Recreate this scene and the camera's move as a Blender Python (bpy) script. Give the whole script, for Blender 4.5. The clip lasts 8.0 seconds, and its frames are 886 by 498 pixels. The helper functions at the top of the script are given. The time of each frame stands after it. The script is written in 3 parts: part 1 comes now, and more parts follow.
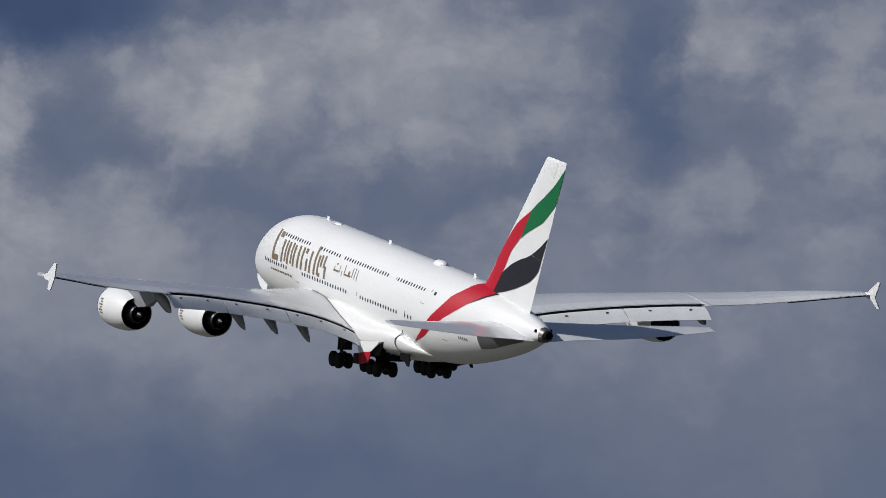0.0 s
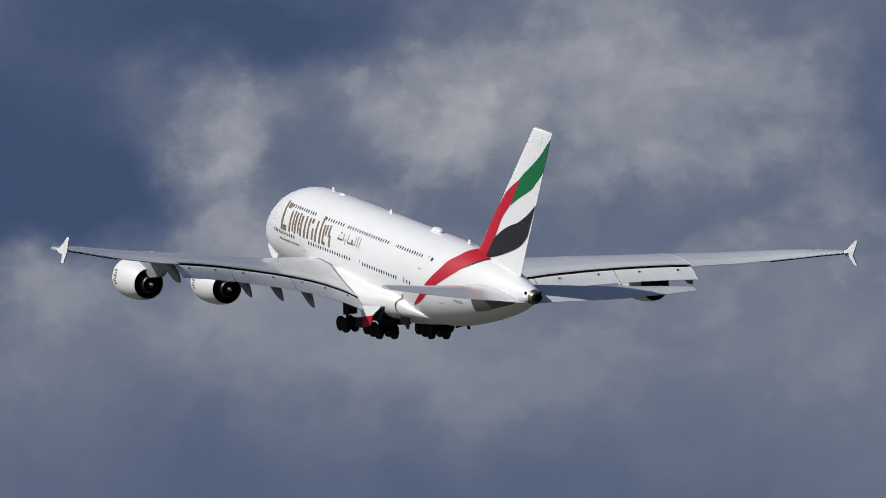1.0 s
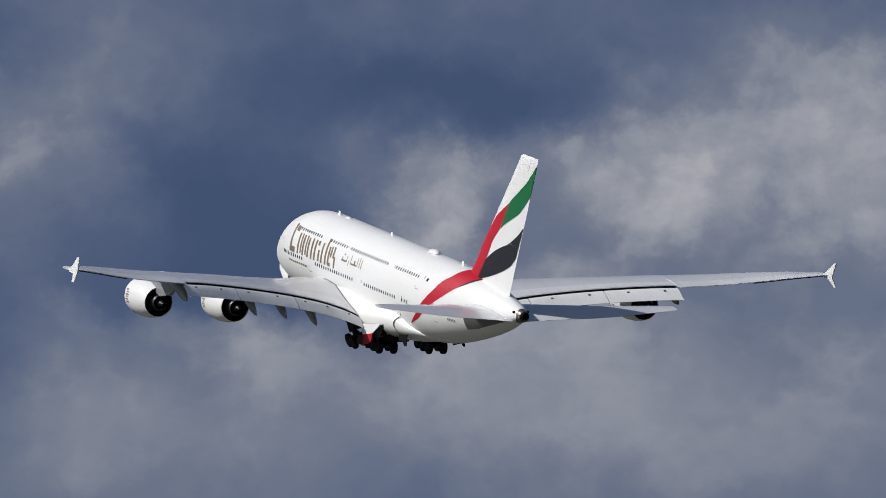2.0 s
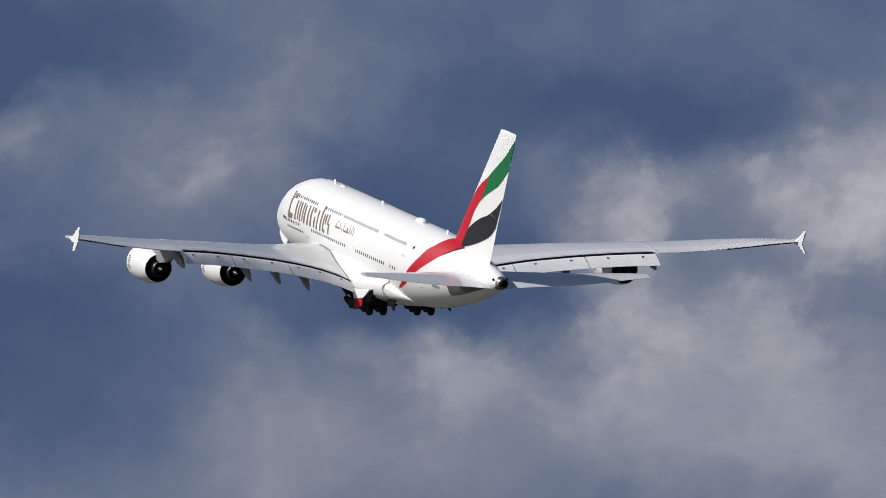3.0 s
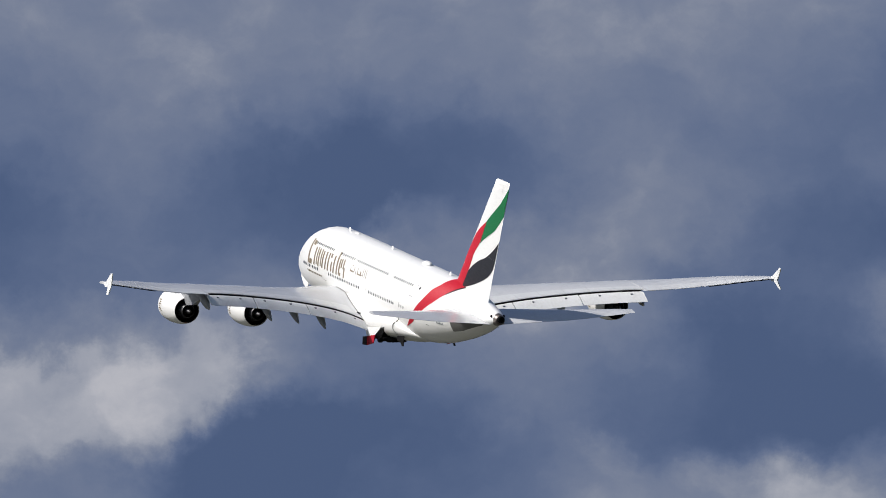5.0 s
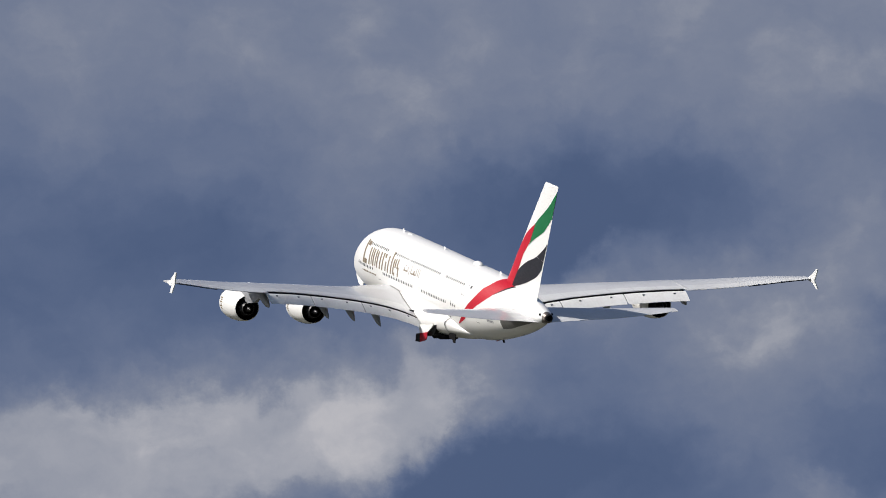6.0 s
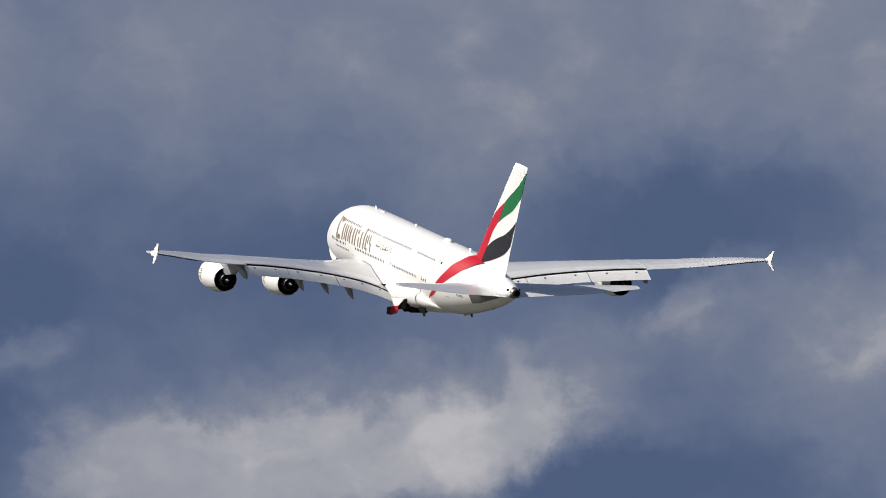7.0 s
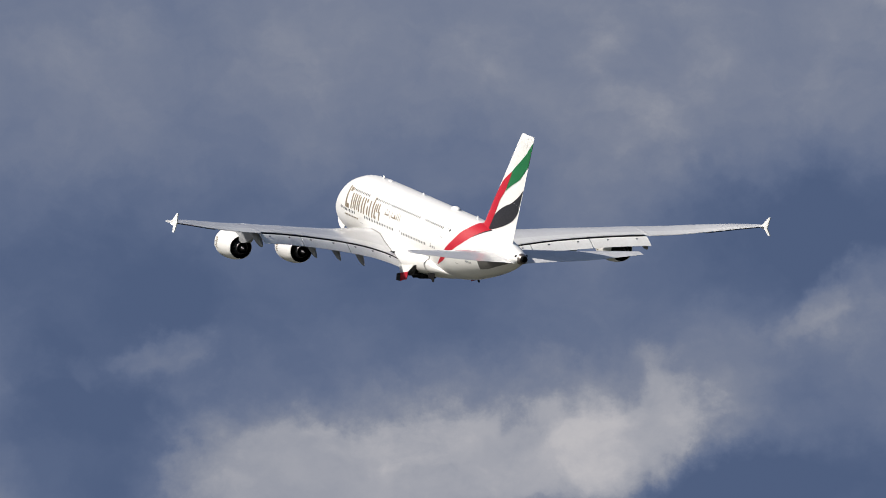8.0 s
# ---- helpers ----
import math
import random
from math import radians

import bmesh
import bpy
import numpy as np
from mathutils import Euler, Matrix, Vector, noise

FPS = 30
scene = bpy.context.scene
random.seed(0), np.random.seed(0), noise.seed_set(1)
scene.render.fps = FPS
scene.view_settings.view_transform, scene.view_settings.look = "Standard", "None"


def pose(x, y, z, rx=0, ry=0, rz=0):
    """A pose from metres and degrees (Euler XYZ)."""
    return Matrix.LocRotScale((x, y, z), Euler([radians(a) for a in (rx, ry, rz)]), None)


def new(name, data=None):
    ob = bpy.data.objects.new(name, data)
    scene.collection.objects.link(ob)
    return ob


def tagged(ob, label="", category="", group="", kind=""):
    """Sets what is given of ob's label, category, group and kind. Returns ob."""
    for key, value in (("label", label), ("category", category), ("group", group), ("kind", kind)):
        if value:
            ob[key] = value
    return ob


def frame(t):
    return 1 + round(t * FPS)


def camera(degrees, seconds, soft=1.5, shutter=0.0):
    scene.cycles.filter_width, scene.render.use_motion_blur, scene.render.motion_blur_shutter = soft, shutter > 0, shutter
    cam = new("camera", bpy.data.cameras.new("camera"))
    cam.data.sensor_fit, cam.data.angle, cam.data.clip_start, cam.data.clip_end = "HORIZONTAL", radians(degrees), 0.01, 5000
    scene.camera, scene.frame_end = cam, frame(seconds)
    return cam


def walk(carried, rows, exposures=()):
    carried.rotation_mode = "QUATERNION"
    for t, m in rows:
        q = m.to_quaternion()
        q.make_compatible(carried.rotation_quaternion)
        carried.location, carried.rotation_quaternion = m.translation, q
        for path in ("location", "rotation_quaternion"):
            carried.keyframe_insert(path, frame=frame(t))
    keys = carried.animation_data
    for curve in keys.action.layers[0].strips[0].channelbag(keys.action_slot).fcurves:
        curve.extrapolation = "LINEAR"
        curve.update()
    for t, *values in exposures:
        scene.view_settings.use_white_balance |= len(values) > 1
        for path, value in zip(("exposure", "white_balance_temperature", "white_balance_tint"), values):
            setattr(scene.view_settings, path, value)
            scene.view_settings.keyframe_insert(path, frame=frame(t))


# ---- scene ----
# a long tele lens on a tripod beside the runway, panned after the climbing aircraft
cam = camera(2.994, 8.0, soft=0.9)
walk(cam, [
    (0.0, pose(0, 0, 1.7, 94.0000, 0, 0.0000)), (0.1, pose(0, 0, 1.7, 94.0218, 0, 0.0660)), (0.2, pose(0, 0, 1.7, 94.0437, 0, 0.1448)), (0.3, pose(0, 0, 1.7, 94.0461, 0, 0.2231)),
    (0.4, pose(0, 0, 1.7, 94.0619, 0, 0.2739)), (0.5, pose(0, 0, 1.7, 94.0707, 0, 0.3380)), (0.6, pose(0, 0, 1.7, 94.0508, 0, 0.4343)), (0.7, pose(0, 0, 1.7, 94.0469, 0, 0.5553)),
    (0.8, pose(0, 0, 1.7, 94.0541, 0, 0.6602)), (0.9, pose(0, 0, 1.7, 94.0588, 0, 0.7332)), (1.0, pose(0, 0, 1.7, 94.0707, 0, 0.7964)), (1.1, pose(0, 0, 1.7, 94.0638, 0, 0.8759)),
    (1.2, pose(0, 0, 1.7, 94.0894, 0, 0.9728)), (1.3, pose(0, 0, 1.7, 94.1128, 0, 1.0765)), (1.4, pose(0, 0, 1.7, 94.1440, 0, 1.1489)), (1.5, pose(0, 0, 1.7, 94.2120, 0, 1.2204)),
    (1.6, pose(0, 0, 1.7, 94.2285, 0, 1.2598)), (1.7, pose(0, 0, 1.7, 94.2469, 0, 1.3135)), (2.8, pose(0, 0, 1.7, 94.3627, 0, 2.0819)), (2.9, pose(0, 0, 1.7, 94.3597, 0, 2.1211)),
    (3.0, pose(0, 0, 1.7, 94.3648, 0, 2.1601)), (3.1, pose(0, 0, 1.7, 94.3728, 0, 2.2128)), (3.2, pose(0, 0, 1.7, 94.3694, 0, 2.2483)), (3.3, pose(0, 0, 1.7, 94.3794, 0, 2.2642)),
    (3.4, pose(0, 0, 1.7, 94.4123, 0, 2.3048)), (3.5, pose(0, 0, 1.7, 94.4717, 0, 2.3529)), (3.6, pose(0, 0, 1.7, 94.5222, 0, 2.4191)), (3.7, pose(0, 0, 1.7, 94.5665, 0, 2.4828)),
    (3.8, pose(0, 0, 1.7, 94.6145, 0, 2.5397)), (3.9, pose(0, 0, 1.7, 94.6741, 0, 2.5857)), (4.0, pose(0, 0, 1.7, 94.7334, 0, 2.6490)), (4.1, pose(0, 0, 1.7, 94.7697, 0, 2.7200)),
    (4.2, pose(0, 0, 1.7, 94.7770, 0, 2.7970)), (5.3, pose(0, 0, 1.7, 94.8159, 0, 3.5237)), (5.4, pose(0, 0, 1.7, 94.8291, 0, 3.5799)), (5.5, pose(0, 0, 1.7, 94.8174, 0, 3.6268)),
    (5.6, pose(0, 0, 1.7, 94.8312, 0, 3.7015)), (5.7, pose(0, 0, 1.7, 94.8569, 0, 3.7966)), (5.8, pose(0, 0, 1.7, 94.8670, 0, 3.9000)), (5.9, pose(0, 0, 1.7, 94.8925, 0, 3.9874)),
    (6.0, pose(0, 0, 1.7, 94.9129, 0, 4.0795)), (6.1, pose(0, 0, 1.7, 94.9395, 0, 4.1730)), (6.2, pose(0, 0, 1.7, 94.9611, 0, 4.2502)), (6.3, pose(0, 0, 1.7, 94.9751, 0, 4.3024)),
    (6.4, pose(0, 0, 1.7, 95.0009, 0, 4.3157)), (6.5, pose(0, 0, 1.7, 94.9931, 0, 4.3067)), (6.6, pose(0, 0, 1.7, 95.0051, 0, 4.3106)), (6.8, pose(0, 0, 1.7, 95.0047, 0, 4.3512)),
    (7.0, pose(0, 0, 1.7, 94.9549, 0, 4.4366)), (7.2, pose(0, 0, 1.7, 94.9547, 0, 4.5726)), (7.3, pose(0, 0, 1.7, 94.9508, 0, 4.6168)), (7.5, pose(0, 0, 1.7, 94.9549, 0, 4.6753)),
    (7.7, pose(0, 0, 1.7, 94.9624, 0, 4.7506)), (7.8, pose(0, 0, 1.7, 94.9585, 0, 4.8079)), (8.0, pose(0, 0, 1.7, 94.9702, 0, 4.9007)),
], exposures=((0.0, -0.02, 6220, 10), (1.5, 0.04, 6250, 10), (3.0, 0.26, 6380, 10), (4.0, 0.36, 6420, 10), (5.5, 0.53, 6480, 10), (6.5, 0.53, 6750, 10), (8.0, 0.57, 6800, 10)))

# ---------------------------------------------------------------- light
SUN_WAY = Vector((-0.74, 0.0, 0.672)).normalized()      # towards the sun
world = bpy.data.worlds.new("world")
scene.world = world
world.use_nodes = True
wn = world.node_tree.nodes
sky = wn.new("ShaderNodeTexSky")
sky.sky_type, sky.sun_disc = "NISHITA", False
sky.sun_elevation = math.asin(SUN_WAY.z)
sky.sun_rotation = math.atan2(SUN_WAY.x, SUN_WAY.y)
world.node_tree.links.new(sky.outputs[0], wn["Background"].inputs[0])
wn["Background"].inputs[1].default_value = 0.05
sun_data = bpy.data.lights.new("sun", "SUN")
sun_data.energy, sun_data.angle, sun_data.color = 4.1, radians(0.6), (1.0, 0.955, 0.9)
sun = new("sun", sun_data)
sun.rotation_mode = "QUATERNION"
sun.rotation_quaternion = SUN_WAY.to_track_quat("Z", "Y")


# ---------------------------------------------------------------- materials
def lin(r, g, b):
    return tuple((c / 255 / 12.92) if c < 10.3 else ((c / 255 + 0.055) / 1.055) ** 2.4 for c in (r, g, b)) + (1.0,)


def paint(name, colour, rough=0.35, metal=0.0, dirt=0.12, scale=0.6, coat=0.0, spec=0.5, grime=(0.25, 0.22, 0.18)):
    """Paint or metal with broad staining, fine streaks along the airflow, and a faint relief."""
    m = bpy.data.materials.new(name)
    m.use_nodes = True
    n, l = m.node_tree.nodes, m.node_tree.links
    b = n["Principled BSDF"]
    co = n.new("ShaderNodeTexCoord")
    mp = n.new("ShaderNodeMapping")
    mp.inputs["Scale"].default_value = (1.0, 0.25, 1.0)
    l.new(co.outputs["Object"], mp.inputs[0])
    broad, fine = n.new("ShaderNodeTexNoise"), n.new("ShaderNodeTexNoise")
    broad.inputs["Scale"].default_value, broad.inputs["Detail"].default_value = scale, 4
    fine.inputs["Scale"].default_value, fine.inputs["Detail"].default_value = scale * 9, 6
    l.new(mp.outputs[0], broad.inputs[0])
    l.new(mp.outputs[0], fine.inputs[0])
    both = n.new("ShaderNodeMath")
    both.operation = "MULTIPLY"
    l.new(broad.outputs[0], both.inputs[0])
    l.new(fine.outputs[0], both.inputs[1])
    rng = n.new("ShaderNodeMapRange")
    rng.inputs[1].default_value, rng.inputs[2].default_value = 0.15, 0.42
    rng.inputs[3].default_value, rng.inputs[4].default_value = 0.0, dirt
    l.new(both.outputs[0], rng.inputs[0])
    mix = n.new("ShaderNodeMix")
    mix.data_type = "RGBA"
    mix.inputs[6].default_value = (*colour[:3], 1)
    mix.inputs[7].default_value = (*[c * g * 2 for c, g in zip(colour[:3], grime)], 1)
    l.new(rng.outputs[0], mix.inputs[0])
    l.new(mix.outputs[2], b.inputs["Base Color"])
    rr = n.new("ShaderNodeMapRange")
    rr.inputs[3].default_value, rr.inputs[4].default_value = rough * 0.8, min(1, rough * 1.3)
    l.new(fine.outputs[0], rr.inputs[0])
    l.new(rr.outputs[0], b.inputs["Roughness"])
    b.inputs["Metallic"].default_value = metal
    b.inputs["Specular IOR Level"].default_value = spec
    b.inputs["Coat Weight"].default_value = coat
    b.inputs["Coat Roughness"].default_value = 0.08
    bump = n.new("ShaderNodeBump")
    bump.inputs["Strength"].default_value, bump.inputs["Distance"].default_value = 0.06, 0.01
    l.new(broad.outputs[0], bump.inputs["Height"])
    l.new(bump.outputs[0], b.inputs["Normal"])
    return m


WHITE = paint("white_paint", (0.80, 0.80, 0.79), 0.32, coat=0.3, dirt=0.10)
BELLY = paint("belly_paint", (0.77, 0.77, 0.76), 0.36, dirt=0.14)
WING = paint("wing_grey_paint", (0.53, 0.54, 0.56), 0.2, dirt=0.2, coat=0.35)
FLAP = paint("flap_grey_paint", (0.66, 0.67, 0.68), 0.4, dirt=0.25)
SPOILER = paint("spoiler_grey_paint", (0.60, 0.61, 0.62), 0.2, dirt=0.2, coat=0.35)
FAIRING = paint("fairing_grey_paint", (0.23, 0.24, 0.26), 0.4, dirt=0.3)
RED = paint("red_paint", (0.43, 0.003, 0.018), 0.5, dirt=0.1, spec=0.3)
GREEN = paint("green_paint", (0.003, 0.13, 0.04), 0.5, dirt=0.1, spec=0.3)
BLACK = paint("black_paint", (0.008, 0.009, 0.014), 0.5, dirt=0.1, spec=0.35)
GOLD = paint("gold_paint", (0.19, 0.145, 0.09), 0.4, dirt=0.2)
# near-black for dark parts, and for shade painted into coves and bays
DARK = paint("black_and_shade", (0.008, 0.008, 0.009), 0.95, spec=0.05)
LINE = paint("panel_joint", (0.16, 0.16, 0.16), 0.6)
PALE_JOINT = paint("door_joint", (0.71, 0.71, 0.71), 0.5)
GLASS = paint("window_glass", (0.06, 0.065, 0.075), 0.1)
METAL = paint("polished_metal", (0.62, 0.62, 0.63), 0.25, metal=1.0)
HOT = paint("heat_stained_metal", (0.16, 0.14, 0.13), 0.42, metal=0.85)
STEEL = paint("gear_steel", (0.045, 0.045, 0.05), 0.55, metal=0.3, dirt=0.3, spec=0.3)
SOOT = paint("sooty_metal", (0.04, 0.04, 0.044), 0.45, metal=0.5)
PLATE = paint("wear_plate_metal", (0.14, 0.14, 0.135), 0.5, metal=0.3, dirt=0.4)
TYRE = paint("tyre_rubber", (0.012, 0.012, 0.013), 0.85, scale=3, spec=0.2)


# ---------------------------------------------------------------- sky and ground
def sky_material():
    """Broken cloud: soft banks on a slate-blue sky, their edges torn by noise. One unit of the map is 1.91 degrees."""
    m = bpy.data.materials.new("broken_cloud")
    m.use_nodes = True
    n, l = m.node_tree.nodes, m.node_tree.links
    n.clear()
    uv = n.new("ShaderNodeUVMap")
    uv.uv_map = "sky"

    def math_node(op, a, b, c=None):
        k = n.new("ShaderNodeMath")
        k.operation = op
        for i, v in enumerate((a, b, c)):
            if v is None:
                continue
            if isinstance(v, (int, float)):
                k.inputs[i].default_value = v
            else:
                l.new(v, k.inputs[i])
        return k.outputs[0]

    def vec(op, a, b):
        k = n.new("ShaderNodeVectorMath")
        k.operation = op
        for i, v in enumerate((a, b)):
            if isinstance(v, tuple):
                k.inputs[i].default_value = v
            else:
                l.new(v, k.inputs[i])
        return k

    def cloud_noise(scale, detail, rough, where, stretch=(1, 1, 1)):
        k = n.new("ShaderNodeTexNoise")
        k.inputs["Scale"].default_value, k.inputs["Detail"].default_value, k.inputs["Roughness"].default_value = scale, detail, rough
        l.new(vec("MULTIPLY", where, stretch).outputs[0], k.inputs[0])
        return k

    flat = uv.outputs[0]
    push = vec("SUBTRACT", cloud_noise(4.5, 8, 0.6, flat).outputs["Color"], (0.5, 0.5, 0.5))
    torn = vec("ADD", flat, vec("MULTIPLY", push.outputs[0], (0.30, 0.26, 0)).outputs[0]).outputs[0]
    ruffled = vec("ADD", flat, vec("MULTIPLY", push.outputs[0], (0.10, 0.08, 0)).outputs[0]).outputs[0]
    total = None

    def bank(x, y, rx, ry, amount):
        nonlocal total
        off = vec("MULTIPLY", vec("SUBTRACT", torn, (x, y, 0)).outputs[0], (1 / rx, 1 / ry, 0))
        far = vec("LENGTH", off.outputs[0], (0, 0, 0)).outputs["Value"]
        r = n.new("ShaderNodeMapRange")
        r.interpolation_type = "SMOOTHSTEP"
        r.inputs[1].default_value, r.inputs[2].default_value = 1.0, 0.25
        l.new(far, r.inputs[0])
        total = math_node("MULTIPLY_ADD", r.outputs[0], amount, 0.0 if total is None else total)

    BANKS(bank)
    soft_total, total = total, None
    PUFFS(bank)
    puffs, total = total, soft_total
    billow = cloud_noise(2.4, 8, 0.58, torn, (1, 1.4, 1)).outputs[0]
    wisp = cloud_noise(8.0, 8, 0.62, ruffled, (1, 1.25, 1)).outputs[0]
    # the lower deck is smoother than the broken cloud above it
    split = n.new("ShaderNodeSeparateXYZ")
    l.new(torn, split.inputs[0])
    calm = n.new("ShaderNodeMapRange")
    calm.interpolation_type = "SMOOTHSTEP"
    calm.inputs[1].default_value, calm.inputs[2].default_value = 0.34, 0.60
    calm.inputs[3].default_value, calm.inputs[4].default_value = 1.0, 0.4
    l.new(split.outputs[1], calm.inputs[0])
    d = math_node("MULTIPLY_ADD", math_node("MULTIPLY", math_node("SUBTRACT", billow, 0.5), calm.outputs[0]), 0.48, total)
    torn_edge = n.new("ShaderNodeMapRange")
    torn_edge.inputs[1].default_value, torn_edge.inputs[2].default_value = -0.05, 0.22
    torn_edge.inputs[3].default_value, torn_edge.inputs[4].default_value = 0.08, 0.44
    l.new(d, torn_edge.inputs[0])
    d = math_node("MULTIPLY_ADD", math_node("MULTIPLY", math_node("SUBTRACT", wisp, 0.5), calm.outputs[0]), torn_edge.outputs[0], d)
    lobe = n.new("ShaderNodeMapRange")
    lobe.interpolation_type = "SMOOTHSTEP"
    lobe.inputs[1].default_value, lobe.inputs[2].default_value = 0.44, 0.62
    lobe.inputs[3].default_value, lobe.inputs[4].default_value = -0.5, 0.5
    l.new(cloud_noise(5.5, 6, 0.52, ruffled, (1, 1.3, 1)).outputs[0], lobe.inputs[0])
    body = n.new("ShaderNodeMapRange")
    body.interpolation_type = "SMOOTHSTEP"
    body.inputs[1].default_value, body.inputs[2].default_value = -0.08, 0.22
    body.inputs[3].default_value, body.inputs[4].default_value = 0.03, 0.15
    l.new(d, body.inputs[0])
    d = math_node("MULTIPLY_ADD", math_node("MULTIPLY", lobe.outputs[0], calm.outputs[0]), body.outputs[0], d)
    d = math_node("MULTIPLY", math_node("ADD", d, 0.45), 0.8)
    # brighter heaps with torn, firmer edges on top of the soft deck
    torn_puff = math_node("MULTIPLY_ADD", math_node("SUBTRACT", wisp, 0.5), 0.9, puffs)
    torn_puff = math_node("MULTIPLY_ADD", math_node("SUBTRACT", billow, 0.5), 0.5, torn_puff)
    heap = n.new("ShaderNodeMapRange")
    heap.interpolation_type = "SMOOTHSTEP"
    heap.inputs[1].default_value, heap.inputs[2].default_value = 0.10, 1.0
    heap.inputs[3].default_value, heap.inputs[4].default_value = 0.0, 0.15
    l.new(torn_puff, heap.inputs[0])
    d = math_node("ADD", d, heap.outputs[0])
    # the unseen deck overhead is darkened to deepen reflections and lower the fill
    above = n.new("ShaderNodeMapRange")
    above.interpolation_type = "SMOOTHSTEP"
    above.inputs[1].default_value, above.inputs[2].default_value = -0.5, -4.0
    above.inputs[3].default_value, above.inputs[4].default_value = 0.0, -0.24
    l.new(split.outputs[1], above.inputs[0])
    d = math_node("ADD", d, above.outputs[0])
    edge = n.new("ShaderNodeMapRange")
    edge.interpolation_type = "SMOOTHSTEP"
    edge.inputs[1].default_value, edge.inputs[2].default_value = 0.38, 0.56
    edge.inputs[3].default_value, edge.inputs[4].default_value = -0.03, 0.035
    l.new(d, edge.inputs[0])
    d = math_node("ADD", d, edge.outputs[0])
    ramp = n.new("ShaderNodeValToRGB")
    ramp.color_ramp.interpolation = "B_SPLINE"
    stops = ((0.0, (60, 75, 104)), (0.2, (79, 92, 119)), (0.38, (105, 112, 129)), (0.58, (129, 133, 144)), (0.8, (158, 158, 164)), (1.0, (182, 180, 180)))
    el = ramp.color_ramp.elements
    while len(el) < len(stops):
        el.new(0.5)
    for e, (p, c) in zip(el, stops):
        e.position, e.color = p, lin(*c)
    l.new(d, ramp.inputs[0])
    em = n.new("ShaderNodeEmission")
    em.inputs[1].default_value = 1.0
    l.new(ramp.outputs[0], em.inputs[0])
    out = n.new("ShaderNodeOutputMaterial")
    l.new(em.outputs[0], out.inputs[0])
    return m


def BANKS(bank):
    # clear, dark parts
    bank(0.12, -0.02, 0.44, 0.20, -0.29)
    bank(-0.33, 0.16, 0.30, 0.32, -0.27)
    bank(-0.22, -0.08, 0.45, 0.20, -0.12)
    bank(0.14, 0.24, 0.18, 0.15, -0.18)
    bank(1.17, 0.16, 0.10, 0.24, -0.20)
    bank(0.93, 0.30, 0.24, 0.14, -0.06)
    bank(-0.48, 0.28, 0.42, 0.26, -0.12)
    bank(-0.23, 0.36, 0.18, 0.17, -0.30)
    bank(-1.08, 0.46, 0.48, 0.32, -0.32)
    bank(-1.28, -0.06, 0.35, 0.20, -0.20)
    bank(-1.80, 0.03, 0.42, 0.20, -0.20)
    bank(-0.80, 0.20, 0.50, 0.24, 0.02)
    bank(-1.34, 0.41, 0.26, 0.15, -0.32)
    bank(-2.08, 0.14, 0.20, 0.10, -0.10)
    bank(-2.42, 0.05, 0.40, 0.30, -0.26)
    bank(-2.42, 0.30, 0.30, 0.26, -0.26)
    bank(0.30, 0.95, 1.10, 0.40, -0.10)
    bank(0.25, -0.25, 1.00, 0.22, -0.20)
    bank(-2.15, -0.05, 0.34, 0.22, -0.12)
    bank(-1.05, -0.12, 0.30, 0.12, -0.08)
    # cloud
    bank(0.16, 0.22, 0.34, 0.28, 0.09)
    bank(-0.55, 0.10, 0.30, 0.30, 0.06)
    bank(1.25, 0.40, 0.70, 0.36, 0.12)
    bank(-0.05, 0.15, 0.19, 0.20, 0.14)
    bank(-0.04, 0.30, 0.14, 0.16, 0.13)
    bank(0.06, 0.39, 0.32, 0.18, 0.09)
    bank(0.30, 0.12, 0.34, 0.24, 0.18)
    bank(0.60, 0.14, 0.50, 0.26, 0.24)
    bank(0.88, 0.10, 0.36, 0.26, 0.16)
    bank(1.25, 0.08, 0.16, 0.16, 0.10)
    bank(1.34, 0.02, 0.14, 0.12, 0.10)
    bank(1.52, 0.14, 0.26, 0.24, 0.18)
    bank(-0.28, 0.56, 0.75, 0.26, 0.14)
    bank(-0.30, 0.44, 0.24, 0.14, 0.18)
    bank(0.40, 0.58, 0.80, 0.30, 0.14)
    bank(-0.66, 0.60, 0.26, 0.14, 0.10)
    bank(-1.09, 0.04, 0.10, 0.10, 0.04)
    bank(-1.12, 0.20, 0.26, 0.16, 0.04)
    bank(-1.62, 0.28, 0.44, 0.20, 0.13)
    bank(-1.44, 0.22, 0.24, 0.15, 0.10)
    bank(-1.98, 0.33, 0.36, 0.18, 0.12)
    bank(-2.27, 0.10, 0.12, 0.08, 0.06)
    bank(-0.56, 0.42, 0.22, 0.08, 0.06)
    bank(-1.00, -0.12, 0.50, 0.20, -0.17)
    bank(-0.56, 0.16, 0.24, 0.34, -0.05)
    bank(0.05, -0.12, 0.35, 0.14, 0.08)
    bank(-1.56, -0.16, 0.40, 0.24, 0.08)
    bank(-1.15, -0.42, 1.30, 0.26, 0.06)
    bank(-1.90, 0.00, 1.50, 0.90, -0.07)
    bank(1.25, 0.62, 0.55, 0.36, 0.08)
    bank(0.05, 0.02, 0.36, 0.14, -0.14)
    bank(-0.02, 0.60, 0.34, 0.30, -0.10)
    bank(-0.48, 0.20, 0.26, 0.36, -0.06)
    bank(-1.06, 0.22, 0.24, 0.24, -0.14)
    bank(-1.78, -0.14, 0.34, 0.22, -0.14)
    bank(-0.68, 0.02, 0.44, 0.24, 0.12)
    bank(-1.20, 0.40, 0.22, 0.14, -0.12)
